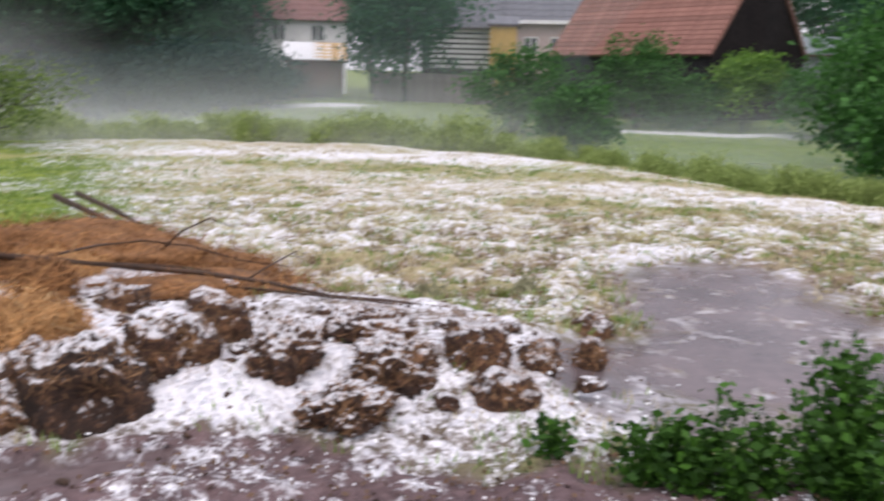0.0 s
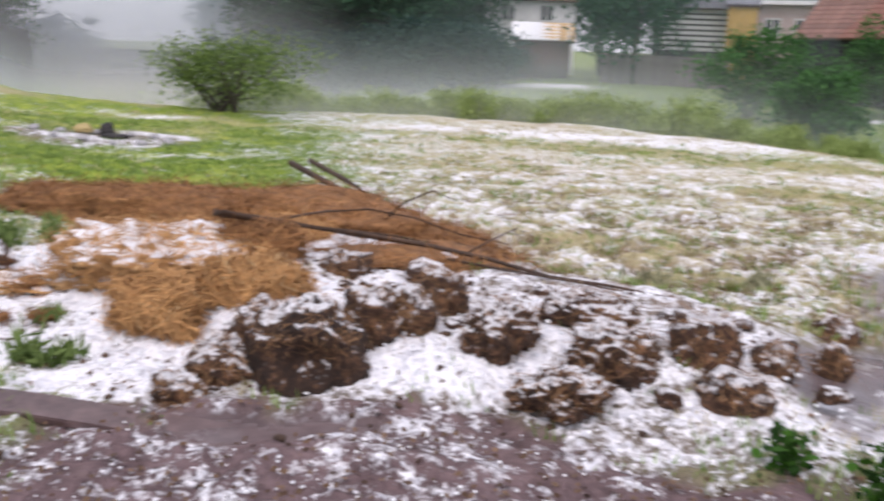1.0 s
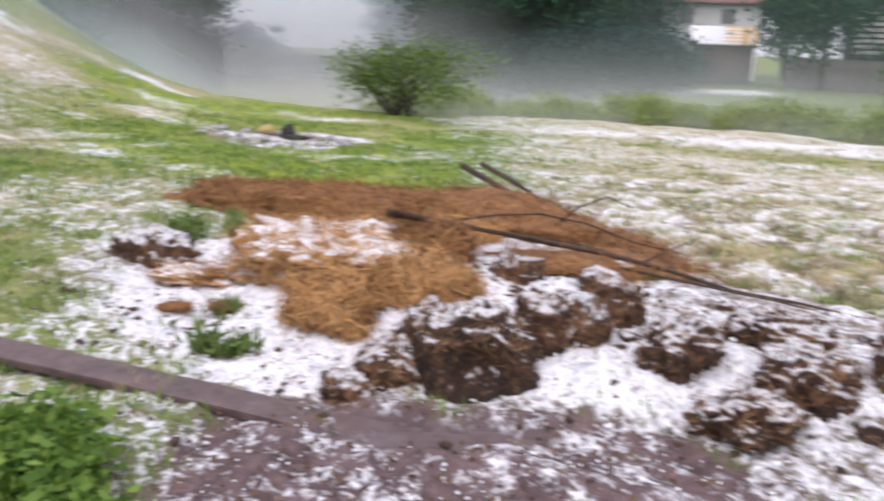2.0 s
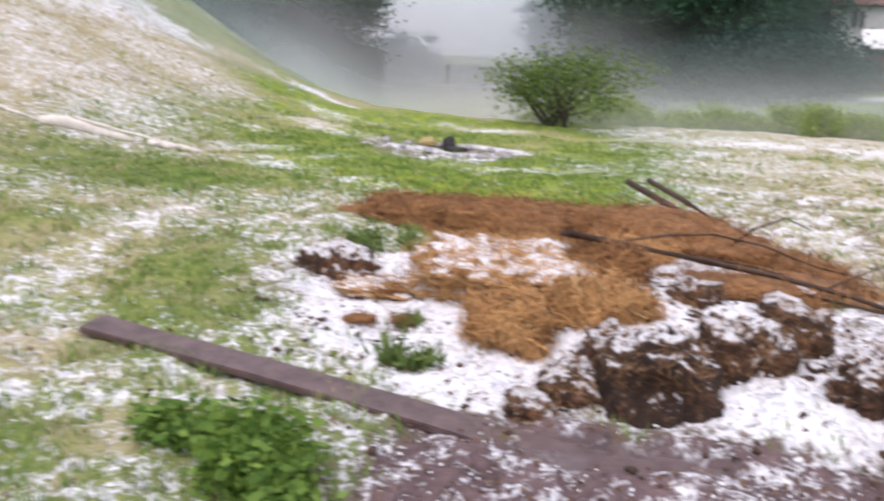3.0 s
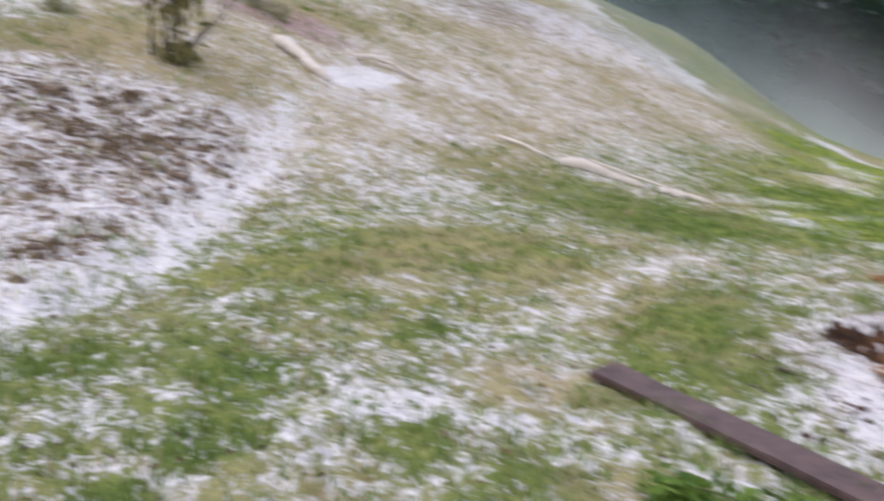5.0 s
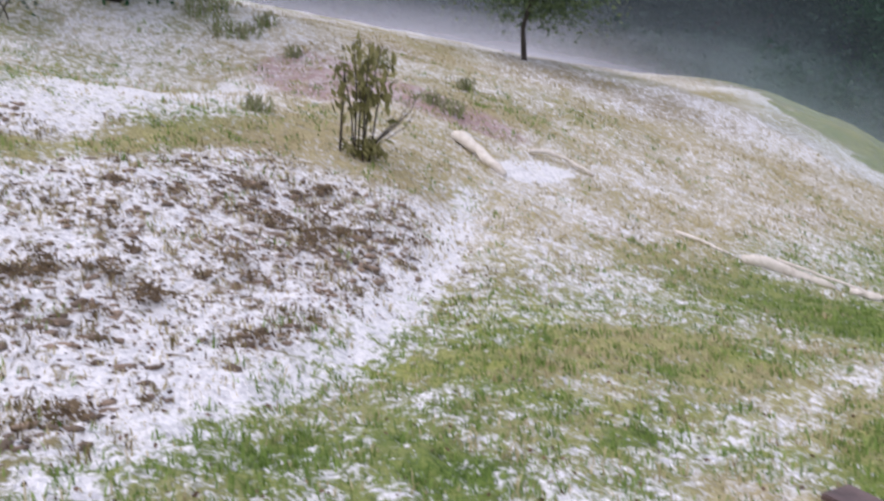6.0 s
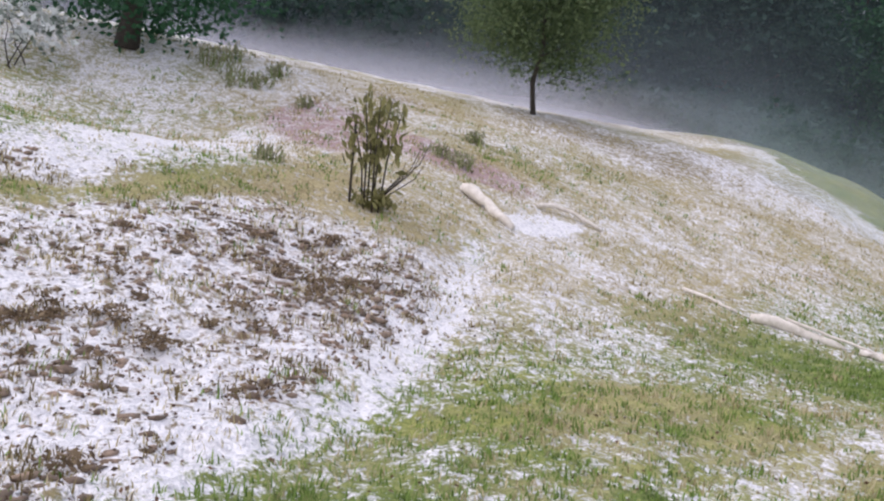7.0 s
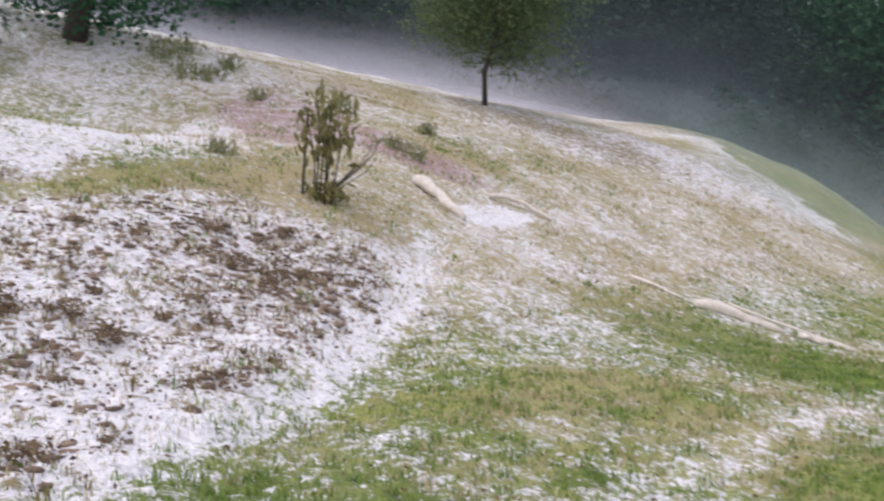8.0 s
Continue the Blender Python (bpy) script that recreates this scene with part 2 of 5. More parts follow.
def make_mist_material(name, density, scale, tall, tone):
    m, nt, bsdf = material(name, 1.0)
    nt.nodes.remove(bsdf)
    tc = nt.nodes.new("ShaderNodeTexCoord")
    sep = nt.nodes.new("ShaderNodeSeparateXYZ")
    nt.links.new(tc.outputs["UV"], sep.inputs[0])
    n = nt.nodes.new("ShaderNodeTexNoise")
    n.inputs["Scale"].default_value, n.inputs["Detail"].default_value = scale, 3
    nt.links.new(tc.outputs["Object"], n.inputs["Vector"])
    up = ramp(nt, sep.outputs[1], [(0.0, (0, 0, 0)), (0.10, (0.45, 0.45, 0.45)), (0.24, (1, 1, 1)), (tall, (0.35, 0.35, 0.35)), (1.0, (0, 0, 0))])
    ends = ramp(nt, sep.outputs[0], [(0.0, (0, 0, 0)), (0.22, (1, 1, 1)), (0.80, (1, 1, 1)), (1.0, (0, 0, 0))])
    drift = ramp(nt, n.outputs["Fac"], [(0.22, (0.55, 0.55, 0.55)), (0.75, (1, 1, 1))])
    f = calc(nt, "MULTIPLY", calc(nt, "MULTIPLY", up, ends), calc(nt, "MULTIPLY", drift, density))
    clear, white, thin = (nt.nodes.new("ShaderNodeBsdf" + k) for k in ("Transparent", "Diffuse", "Translucent"))
    white.inputs[0].default_value = thin.inputs[0].default_value = (*tone, 1)
    both, mx = nt.nodes.new("ShaderNodeMixShader"), nt.nodes.new("ShaderNodeMixShader")
    nt.links.new(white.outputs[0], both.inputs[1])
    nt.links.new(thin.outputs[0], both.inputs[2])
    nt.links.new(f, mx.inputs[0])
    nt.links.new(clear.outputs[0], mx.inputs[1])
    nt.links.new(both.outputs[0], mx.inputs[2])
    nt.links.new(mx.outputs[0], nt.nodes["Material Output"].inputs[0])
    return m


GROUND = make_ground_material()
BARK = speckled("bark", (0.026, 0.021, 0.018), (0.085, 0.070, 0.060), 14, bump_size=0.02)
PALE_WOOD = speckled("barkless_wood", (0.58, 0.52, 0.46), (0.86, 0.81, 0.76), 18)
PLANK_WOOD = speckled("wet_weathered_timber", (0.050, 0.030, 0.030), (0.150, 0.098, 0.094), 13, 0.42, 0.008)
ROD_WOOD = speckled("wet_dark_pole_wood", (0.018, 0.010, 0.006), (0.085, 0.044, 0.024), 16, 0.75)
LEAF_NEAR = leafy("nettle_leaf", (0.011, 0.042, 0.004), (0.055, 0.155, 0.015), 0.25)
LEAF_BUSH = leafy("bush_leaf", (0.05, 0.092, 0.022), (0.20, 0.29, 0.070), 0.45)
LEAF_TREE = leafy("broadleaf", (0.022, 0.080, 0.016), (0.075, 0.21, 0.045), 0.4)
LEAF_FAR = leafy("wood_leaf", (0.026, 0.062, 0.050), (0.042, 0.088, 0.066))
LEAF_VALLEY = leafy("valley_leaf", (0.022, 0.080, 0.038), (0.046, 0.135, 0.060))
LEAF_WEED = leafy("weed_leaf", (0.15, 0.22, 0.055), (0.38, 0.47, 0.16))
LEAF_BRIGHT = leafy("young_leaf", (0.06, 0.15, 0.02), (0.20, 0.36, 0.06))
LEAF_LOW = leafy("low_plant_leaf", (0.060, 0.14, 0.022), (0.22, 0.34, 0.065))
LEAF_SAPLING = leafy("sapling_leaf", (0.13, 0.13, 0.05), (0.36, 0.34, 0.15), 0.5)
GRASS = leafy("grass_blade", (0.10, 0.175, 0.035), (0.29, 0.40, 0.105))
DRY_GRASS = leafy("dry_grass_blade", (0.34, 0.285, 0.145), (0.64, 0.565, 0.37))
WITHERED_GRASS = leafy("withered_grass_blade", (0.10, 0.07, 0.03), (0.30, 0.25, 0.11))
LEAF_TUFT = leafy("tuft_leaf", (0.085, 0.14, 0.035), (0.25, 0.34, 0.11))
LEAF_DULL = leafy("dull_leaf", (0.22, 0.22, 0.13), (0.44, 0.43, 0.28))
WITHERED = leafy("withered_leaf", (0.12, 0.085, 0.055), (0.32, 0.24, 0.15))
LEAF_CREST = leafy("hazel_leaf", (0.085, 0.13, 0.065), (0.19, 0.25, 0.12), 0.5)
LEAF_PALE = leafy("pale_leaf", (0.06, 0.10, 0.06), (0.92, 0.95, 0.97))
STRAW_PALE = speckled("pale_straw", (0.34, 0.20, 0.08), (0.70, 0.52, 0.28), 30, island=0.7)
STRAW_GOLD = speckled("golden_straw", (0.19, 0.082, 0.026), (0.63, 0.355, 0.14), 30, island=0.7)
STRAW_DUNG = speckled("dung_straw", (0.09, 0.042, 0.020), (0.40, 0.225, 0.105), 26, island=0.8)
STRAW_BROWN = speckled("wet_brown_straw", (0.068, 0.027, 0.009), (0.40, 0.19, 0.068), 26, island=0.7)
LITTER = speckled("leaf_litter", (0.05, 0.028, 0.018), (0.20, 0.12, 0.07), 20, island=0.8)


# wet below 1 scales the colour darker, for wetness and overhang shade together
def make_dung_material(name="dung_and_straw", wet=1.0):
    m, nt, bsdf = material(name, 0.75)
    a, b = noise_node(nt, 30, 5, 0.75), noise_node(nt, 6, 3)
    col = ramp(nt, calc(nt, "ADD", calc(nt, "MULTIPLY", a, 0.7), calc(nt, "MULTIPLY", b, 0.3)),
               [(p, tuple(k * wet for k in c)) for p, c in ((0.36, (0.014, 0.006, 0.003)), (0.52, (0.075, 0.032, 0.015)), (0.68, (0.42, 0.205, 0.095)))])
    nt.links.new(hail_on_top(nt, col, 0.02 if wet == 1.0 else -0.10, 9), bsdf.inputs["Base Color"])
    bump(nt, bsdf, a, 0.9, 0.05)
    return m


def make_ice_material():
    m, nt, bsdf = material("hailstone_ice", 0.35)
    g = nt.nodes.new("ShaderNodeNewGeometry")
    nt.links.new(ramp(nt, g.outputs["Random Per Island"], [(0.0, (0.66, 0.68, 0.72)), (1.0, (0.92, 0.93, 0.95))]), bsdf.inputs["Base Color"])
    bsdf.inputs["Subsurface Weight"].default_value = 0.0
    return m


DUNG = make_dung_material()
# wet dung with the shade under its overhang put into the colour
DUNG_SHADED = make_dung_material("wet_shaded_dung", 0.58)
ICE = make_ice_material()


# ---------------------------------------------------------------- mesh helpers
def mesh_of(name, verts, faces, mat, smooth_shade=False):
    me = bpy.data.meshes.new(name)
    me.from_pydata(verts, [], faces)
    me.materials.append(mat)
    if smooth_shade:
        me.polygons.foreach_set("use_smooth", [True] * len(me.polygons))
    me.update()
    return me


def mesh_np(name, verts, faces, mat):
    """A mesh from arrays: verts (n, 3), faces (m, 3 or 4)."""
    me = bpy.data.meshes.new(name)
    k = faces.shape[1]
    me.vertices.add(len(verts))
    me.vertices.foreach_set("co", np.ascontiguousarray(verts, dtype=np.float32).ravel())
    me.loops.add(faces.size)
    me.loops.foreach_set("vertex_index", np.ascontiguousarray(faces, dtype=np.int32).ravel())
    me.polygons.add(len(faces))
    me.polygons.foreach_set("loop_start", np.arange(0, faces.size, k, dtype=np.int32))
    me.materials.append(mat)
    me.update(calc_edges=True)
    return me


def part(name, data, parent, label="", at=None):
    """One mesh as a part of a thing; data is a mesh or (bmesh, material)."""
    if isinstance(data, tuple):
        bm, mat = data
        me = bpy.data.meshes.new(name)
        bm.to_mesh(me)
        bm.free()
        me.materials.append(mat)
        data = me
    ob = new(name, data)
    ob.parent = parent
    if at is not None:
        ob.matrix_local = at
    return tagged(ob, label)


def thing(name, place, label, category, group="", kind="", turn=0.0):
    ob = new(name)
    ob.empty_display_size = 0.2
    ob.matrix_world = pose(*place, 0, 0, turn)
    return tagged(ob, label, category, group, kind)


def box(bm, cx, cy, cz, sx, sy, sz, m=None, bevel=0.0):
    made = bmesh.ops.create_cube(bm, size=1.0, matrix=(m or Matrix()) @ Matrix.Translation((cx, cy, cz)) @ Matrix.Diagonal((sx, sy, sz, 1)))
    if bevel:
        edges = {e for v in made["verts"] for e in v.link_edges}
        bmesh.ops.bevel(bm, geom=list(edges), offset=bevel, segments=2, affect="EDGES")


def tube(points, radii, sides=7):
    """Verts and faces of a tapered tube along points."""
    verts, faces = [], []
    for i, p in enumerate(points):
        a, b = points[max(i - 1, 0)], points[min(i + 1, len(points) - 1)]
        axis = (Vector(b) - Vector(a)).normalized()
        side = axis.orthogonal().normalized()
        over = axis.cross(side)
        for k in range(sides):
            w = 2 * math.pi * k / sides
            verts.append(tuple(Vector(p) + (side * math.cos(w) + over * math.sin(w)) * radii[i]))
    for i in range(len(points) - 1):
        for k in range(sides):
            n = (k + 1) % sides
            faces.append((i * sides + k, i * sides + n, (i + 1) * sides + n, (i + 1) * sides + k))
    faces.append(tuple(range(sides))[::-1])
    faces.append(tuple((len(points) - 1) * sides + k for k in range(sides)))
    return verts, faces


def join(lists):
    verts, faces = [], []
    for v, f in lists:
        o = len(verts)
        verts += v
        faces += [tuple(i + o for i in q) for q in f]
    return verts, faces


def leaves_np(centres, rng, size, flat=0.5, lengthen=1.6, tri=False):
    """Bent four-cornered leaves, or three-cornered ones for plants far off, one at each centre."""
    n = len(centres)
    d = rng.normal(size=(n, 3)) * (1, 1, flat)
    d /= np.linalg.norm(d, axis=1)[:, None] + 1e-9
    e = np.cross(d, rng.normal(size=(n, 3)))
    e /= np.linalg.norm(e, axis=1)[:, None] + 1e-9
    f = np.cross(d, e)
    s = size * rng.uniform(0.6, 1.3, n)[:, None]
    c = np.asarray(centres)
    if tri:
        v = np.stack([c - d * s * lengthen / 2 + e * s * 0.5, c - d * s * lengthen / 2 - e * s * 0.5, c + d * s * lengthen / 2], 1)
        return v.reshape(-1, 3), np.arange(n * 3).reshape(n, 3)
    v = np.stack([c - d * s * lengthen / 2, c + e * s * 0.5 + f * s * 0.12, c + d * s * lengthen / 2, c - e * s * 0.5 + f * s * 0.12], 1)
    q = np.arange(n * 4).reshape(n, 4)
    return v.reshape(-1, 3), q


# ---------------------------------------------------------------- ground
# where the hail on the hillside gives out before the crest
HAIL_A = [-180, 30, 36, 44, 50, 53, 55, 57, 60, 64, 70, 90, 110, 150, 180]
HAIL_R = [60, 60, 23, 20.9, 21.4, 22.2, 23.6, 25.4, 27.8, 30.6, 32.0, 35.5, 38.5, 34, 24]


def cover_maps(px, py):
    """How thick the hail lies, how dry or lush the grass is, bare earth, litter and standing water, over the plan."""
    r, az = np.hypot(px, py), np.degrees(np.arctan2(-px, py))
    u = -0.9 * px - 0.42 * py
    c1, c2, c3, c4 = cloudy(px, py, 2.4, 21), cloudy(px, py, 0.8, 31), cloudy(px, py, 6.0, 41), cloudy(px, py, 0.24, 51)
    hail = 0.46 + 0.22 * (c1 - 0.5) + 0.26 * (c2 - 0.5)
    field = smooth(24, 12, az) * smooth(4, 6, r)
    bands = cloudy(px * 0.5 + py * 0.1, py, 0.9, 61)
    hail = hail + field * (-0.04 - 0.06 * smooth(11, 8, r) + 0.55 * (bands - 0.5))
    heap = smooth(0.0, 0.30, blob(px, py, -1.7, 4.45, 3.2, 1.6, -6))
    hail = hail + heap * (0.44 - 0.16 * smooth(-0.4, 0.4, px) + 0.6 * (c2 - 0.5) + 0.75 * (c4 - 0.5))
    lush = smooth(19, 30, az + 12 * (c1 - 0.5)) * smooth(54, 42, az) * smooth(5.5, 8.5, r + 3 * (c2 - 0.5) - 2.6 * smooth(32, 42, az))
    hail = hail - (0.50 - 0.3 * (c2 - 0.5) - 2.4 * np.clip(cloudy(px, py, 1.5, 111) - 0.50, 0, 1)) * lush
    lawn = smooth(40, 50, az) * smooth(6.0, 4.2, u)
    hail = hail - 0.22 * lawn * smooth(2.6, 4.5, u) + 0.03 * lawn
    lift = 0.6 * smooth(62, 52, az)
    slope = smooth(5.2 + lift, 7.5 + lift, u) * smooth(26, 44, az) * smooth(92, 80, az)
    hail = hail - (0.0 - 0.95 * (cloudy(px, py, 1.5, 81) - 0.5)) * slope
    # the trodden rut up to the log, full of hail, and a fainter one over the lawn
    d = np.minimum(near_line(px, py, (-4.3, -0.40), (-6.44, 1.05))[0], np.minimum(near_line(px, py, (-6.44, 1.05), (-8.19, 2.02))[0], near_line(px, py, (-8.19, 2.02), (-10.4, 3.0))[0]))
    rut = np.exp(-((d + 0.25 * (c2 - 0.5)) / 0.15) ** 2)
    hail = hail + (0.34 + 0.4 * (c4 - 0.5)) * rut
    bank = smooth(-0.1, 0.45, -(px + 4.8) * 0.55 - (py + 0.17) * 0.84 + 0.05) * smooth(10.4, 9.4, np.hypot(px, py)) * smooth(66, 74, az)
    hail = hail + bank * (0.38 + 0.75 * (c4 - 0.5) + 0.95 * smooth(0.0, 0.5, blob(px, py, -5.9, -0.75, 2.0, 1.2, 50)))
    d = near_line(px, py, (-4.9, 2.6), (-6.5, 5.6))[0]
    hail = hail + 0.24 * np.exp(-((d + 0.3 * (c2 - 0.5)) / 0.22) ** 2)
    green = np.maximum(np.exp(-(near_line(px, py, (-4.15, 3.35), (-5.3, 4.3))[0] / 0.38) ** 2), blob(px, py, -8.3, 6.0, 2.7, 1.3, 40)) + 0.8 * blob(px, py, -6.4, 3.2, 1.2, 0.5, 60)
    hail = hail - (0.26 + 0.5 * (c2 - 0.3)) * smooth(0.0, 0.6, green)
    # patches of bare grass in the lawn: dark green tufts, olive bands, tan
    tuft = np.zeros_like(px)
    for cx, cy, rx, ry, turn in ((-4.42, 1.10, 0.36, 0.30, 0), (-3.80, 0.86, 0.26, 0.20, 0), (-3.60, 1.62, 0.16, 0.26, 20), (-4.77, 2.05, 0.14, 0.34, 30), (-3.15, 1.75, 0.22, 0.30, 20),
                                 (-3.45, 0.45, 0.25, 0.2, 0), (-3.75, 2.65, 0.25, 0.2, 0)):
        tuft = np.maximum(tuft, ragged(blob(px, py, cx, cy, rx * 1.25, ry * 1.25, turn), 0.9 * (c2 - 0.5) + 0.6 * (c4 - 0.5), 0.45))
    olive_lawn = np.maximum(ragged(blob(px, py, -6.05, 1.65, 0.45, 1.05, 15), 0.8 * (c2 - 0.5), 0.6), ragged(blob(px, py, -6.6, 3.1, 0.6, 1.2, 30), 0.8 * (c2 - 0.5), 0.6))
    tan = np.maximum(ragged(blob(px, py, -4.05, 2.35, 0.55, 0.42, 50), 0.9 * (c2 - 0.5), 0.6), ragged(blob(px, py, -3.05, 2.15, 0.40, 0.35, 40), 0.9 * (c2 - 0.5), 0.6))
    hail = hail - 0.23 * tuft - 0.26 * olive_lawn - 0.22 * tan + 0.22 * ragged(blob(px, py, -4.0, 1.55, 0.30, 0.75, -35), 0.9 * (c2 - 0.5), 0.7)
    # streaks of hail on the hill's foot
    d, k = near_line(px, py, (-11.2, 12.0), (-9.6, 11.5))
    hail = hail + 0.42 * np.exp(-((d + 0.6 * (c2 - 0.5)) / 0.45) ** 2)
    # white drifts: behind the bank, and along the field's rim
    hail = hail + (0.34 + 0.5 * (c2 - 0.5)) * np.exp(-((near_line(px, py, (-9.2, -1.75), (-13.6, 1.0))[0] + 0.4 * (c2 - 0.5)) / 0.55) ** 2) + 0.34 * smooth(0, 0.5, blob(px, py, -1.2, 17.9, 6.2, 1.3, 6))
    hail = hail + 0.20 * smooth(0, 0.4, blob(px, py, 4.5, 12.5, 5.5, 1.3, -28)) - 0.30 * ragged(blob(px, py, 0.5, 15.0, 7.0, 0.9, -9), 0.8 * (c2 - 0.5), 0.5)
    ash = ragged(blob(px, py, -8.0, 11.45, 1.75, 1.6, 20), 0.9 * (c2 - 0.5), 0.35)
    hail = hail + (0.52 + 0.5 * (c2 - 0.5)) * ash
    hail = hail + 0.18 * smooth(0, 0.6, blob(px, py, -16.2, 11.6, 3.4, 3.0, 30))
    pile = ragged(blob(px, py, -11.56, 4.25, 0.30, 0.80, 25), 0.8 * (c4 - 0.5) + 0.4 * (c2 - 0.5), 0.25)
    hail = hail + 1.3 * pile
    beyond = smooth(0, 4, r - np.interp(az, EDGE_A, EDGE_R) - 4.5 * smooth(50.5, 55, az) * smooth(110, 100, az))
    spent = smooth(-0.3, 0.9, r + 2.2 * (c2 - 0.5) + 1.6 * (c4 - 0.5) - np.interp(az, HAIL_A, HAIL_R))
    hail = hail * (1 - beyond) * (1 - spent)
    d, k = near_line(px, py, (-14.5, 15.5), (-12.7, 15.2))
    hail = hail + 0.8 * np.exp(-((d + 0.3 * (c2 - 0.5)) / 0.22) ** 2)
    hail = hail + 0.9 * np.exp(-(near_line(px, py, polar(-10.4, 41), polar(-20.5, 41))[0] / 1.0) ** 2) + 0.8 * np.exp(-(near_line(px, py, polar(10.0, 52), polar(6.4, 52))[0] / 2.0) ** 2)
    d = np.minimum(near_line(px, py, (-8.4, -2.2), (-9.37, -0.72))[0], np.minimum(near_line(px, py, (-9.37, -0.72), (-10.4, 0.56))[0], near_line(px, py, (-10.4, 0.56), (-11.3, 1.5))[0]))
    strip = np.exp(-((d + 0.2 * (c2 - 0.5)) / 0.30) ** 2)
    high = smooth(-11.5, -13, px) * smooth(3.0, 0.5, py)
    hail = hail + (0.16 + 0.5 * (c2 - 0.5)) * high * (1 - beyond)
    hail = hail - 0.85 * strip
    dry = 0.18 + 0.9 * (c3 - 0.5) + 0.36 * field + 0.85 * slope + 0.05 * strip + 1.1 * lawn * (cloudy(px, py, 0.8, 141) - 0.46) - 0.22 * lush + 0.2 * bank - field * 0.6 * (bands - 0.5)
    dry = dry * (1 - beyond) - 0.2 * beyond + 0.3 * high + 0.12 * strip + 0.28 * field * smooth(9, 14, r) * (1 - beyond) + 0.28 * field * smooth(10, 7, r)
    dry = dry - 0.10 * smooth(0.05, 0.5, blob(px, py, -8.3, 6.0, 2.7, 1.3, 40)) + lush * 2.6 * (cloudy(px, py, 2.3, 101) - 0.44)
    dry = dry * (1 - spent) + (0.12 + 0.24 * smooth(40, 46, az)) * spent + 0.35 * lush * smooth(36, 44, az) * (1 - spent)
    dry = dry * (1 - pile) * (1 - 0.6 * rut) * (1 - 0.8 * tuft) + 0.22 * olive_lawn + 0.45 * tan
    front = ragged(blob(px, py, -0.15, 2.68, 2.7, 1.14, 2), 0.7 * (c2 - 0.5) + 0.4 * (c4 - 0.5), 0.26)
    earth = front
    earth = np.maximum(np.maximum(earth, heap * 0.8), ash * 0.8)
    hail = hail * (1 - front) + front * (0.19 + 0.30 * (c2 - 0.5) + 0.4 * (c4 - 0.5) + 0.8 * (cloudy(px, py, 0.09, 91) - 0.5))
    mud = np.maximum(ragged(blob(px, py, 2.05, 6.25, 1.25, 1.75, -12), 0.6 * (c2 - 0.5) + 0.3 * (c1 - 0.5), 0.5),
                     ragged(blob(px, py, 1.60, 4.60, 1.25, 1.1, 20), 0.7 * (c2 - 0.5)))
    mud = mud * (1 - 0.3 * smooth(0.42, 0.58, c2 + 0.16 * np.exp(-(near_line(px, py, (0.9, 5.2), (2.3, 5.3))[0] / 0.16) ** 2) - 0.25 * smooth(0.0, 0.5, blob(px, py, 2.2, 6.3, 2.2, 1.2, 40)) - 0.10 - 0.12 * smooth(5.4, 4.8, py)))
    mud = np.maximum(mud, ragged(blob(px, py, 2.1, 5.0, 0.9, 0.6), 0.5 * (c2 - 0.5)))
    mud = np.maximum(mud, ragged(np.maximum(blob(px, py, -1.60, 3.14, 0.34, 0.16, 8), blob(px, py, -1.30, 3.26, 0.28, 0.14, 20)), 1.1 * (c2 - 0.5) + 0.9 * (c4 - 0.5)))
    litter = bank * (0.75 + 0.25 * smooth(0.42, 0.62, c2)) + 0.5 * smooth(0, 0.5, blob(px, py, -8.1, 0.95, 1.5, 0.9, 30)) * smooth(0.34, 0.50, c2)
    litter = litter + 0.85 * field * smooth(14, 8, r) * smooth(0.56, 0.42, cloudy(px, py, 0.22, 9))
    litter = litter * (1 - strip) * (1 - 0.8 * rut) + 0.5 * slope * smooth(0.5, 0.65, c1)
    hail = hail - 0.12 * smooth(0, 0.5, blob(px, py, -8.1, 0.95, 1.4, 0.8, 30)) * smooth(0.40, 0.55, c2)
    # olive tufts and bands in the field
    olive = np.maximum(np.maximum(blob(px, py, 1.5, 11.2, 1.1, 0.55), blob(px, py, 2.8, 10.7, 0.9, 0.45)), np.maximum(np.maximum(blob(px, py, -0.5, 7.3, 0.9, 0.5), blob(px, py, 0.3, 6.5, 0.6, 0.3)), blob(px, py, 3.7, 7.6, 1.1, 0.8)))
    hail = hail - (0.55 * ragged(olive, 0.7 * (c2 - 0.5), 0.5) + 1.1 * (0.5 - cloudy(px, py, 0.22, 9)) * smooth(16, 8, r)) * field * (1 - heap)
    bare = np.maximum(blob(px, py, -10.4, 2.2, 1.6, 0.7, 100), blob(px, py, -14.0, 4.2, 2.4, 1.3, 60))
    hail = hail - 0.26 * ragged(bare, 0.6 * (c2 - 0.5), 0.5)
    damp = smooth(0, 0.5, blob(px, py, -6.0, 3.0, 2.6, 1.5, 25))
    hail = hail - 0.10 * damp
    lush = np.maximum(np.maximum(lush, 0.5 * damp), np.maximum(0.8 * strip, 0.8 * olive_lawn)) * (1 - 0.7 * tuft)
    lush = np.maximum(lush, 0.7 * field * (0.5 + c1) * smooth(6.5, 11, r))
    pink = np.maximum(ragged(blob(px, py, -14.3, 1.9, 2.0, 1.25, 15), 0.6 * (c2 - 0.5)), ragged(blob(px, py, -13.3, 3.2, 1.7, 0.7, 60), 0.6 * (c2 - 0.5)))
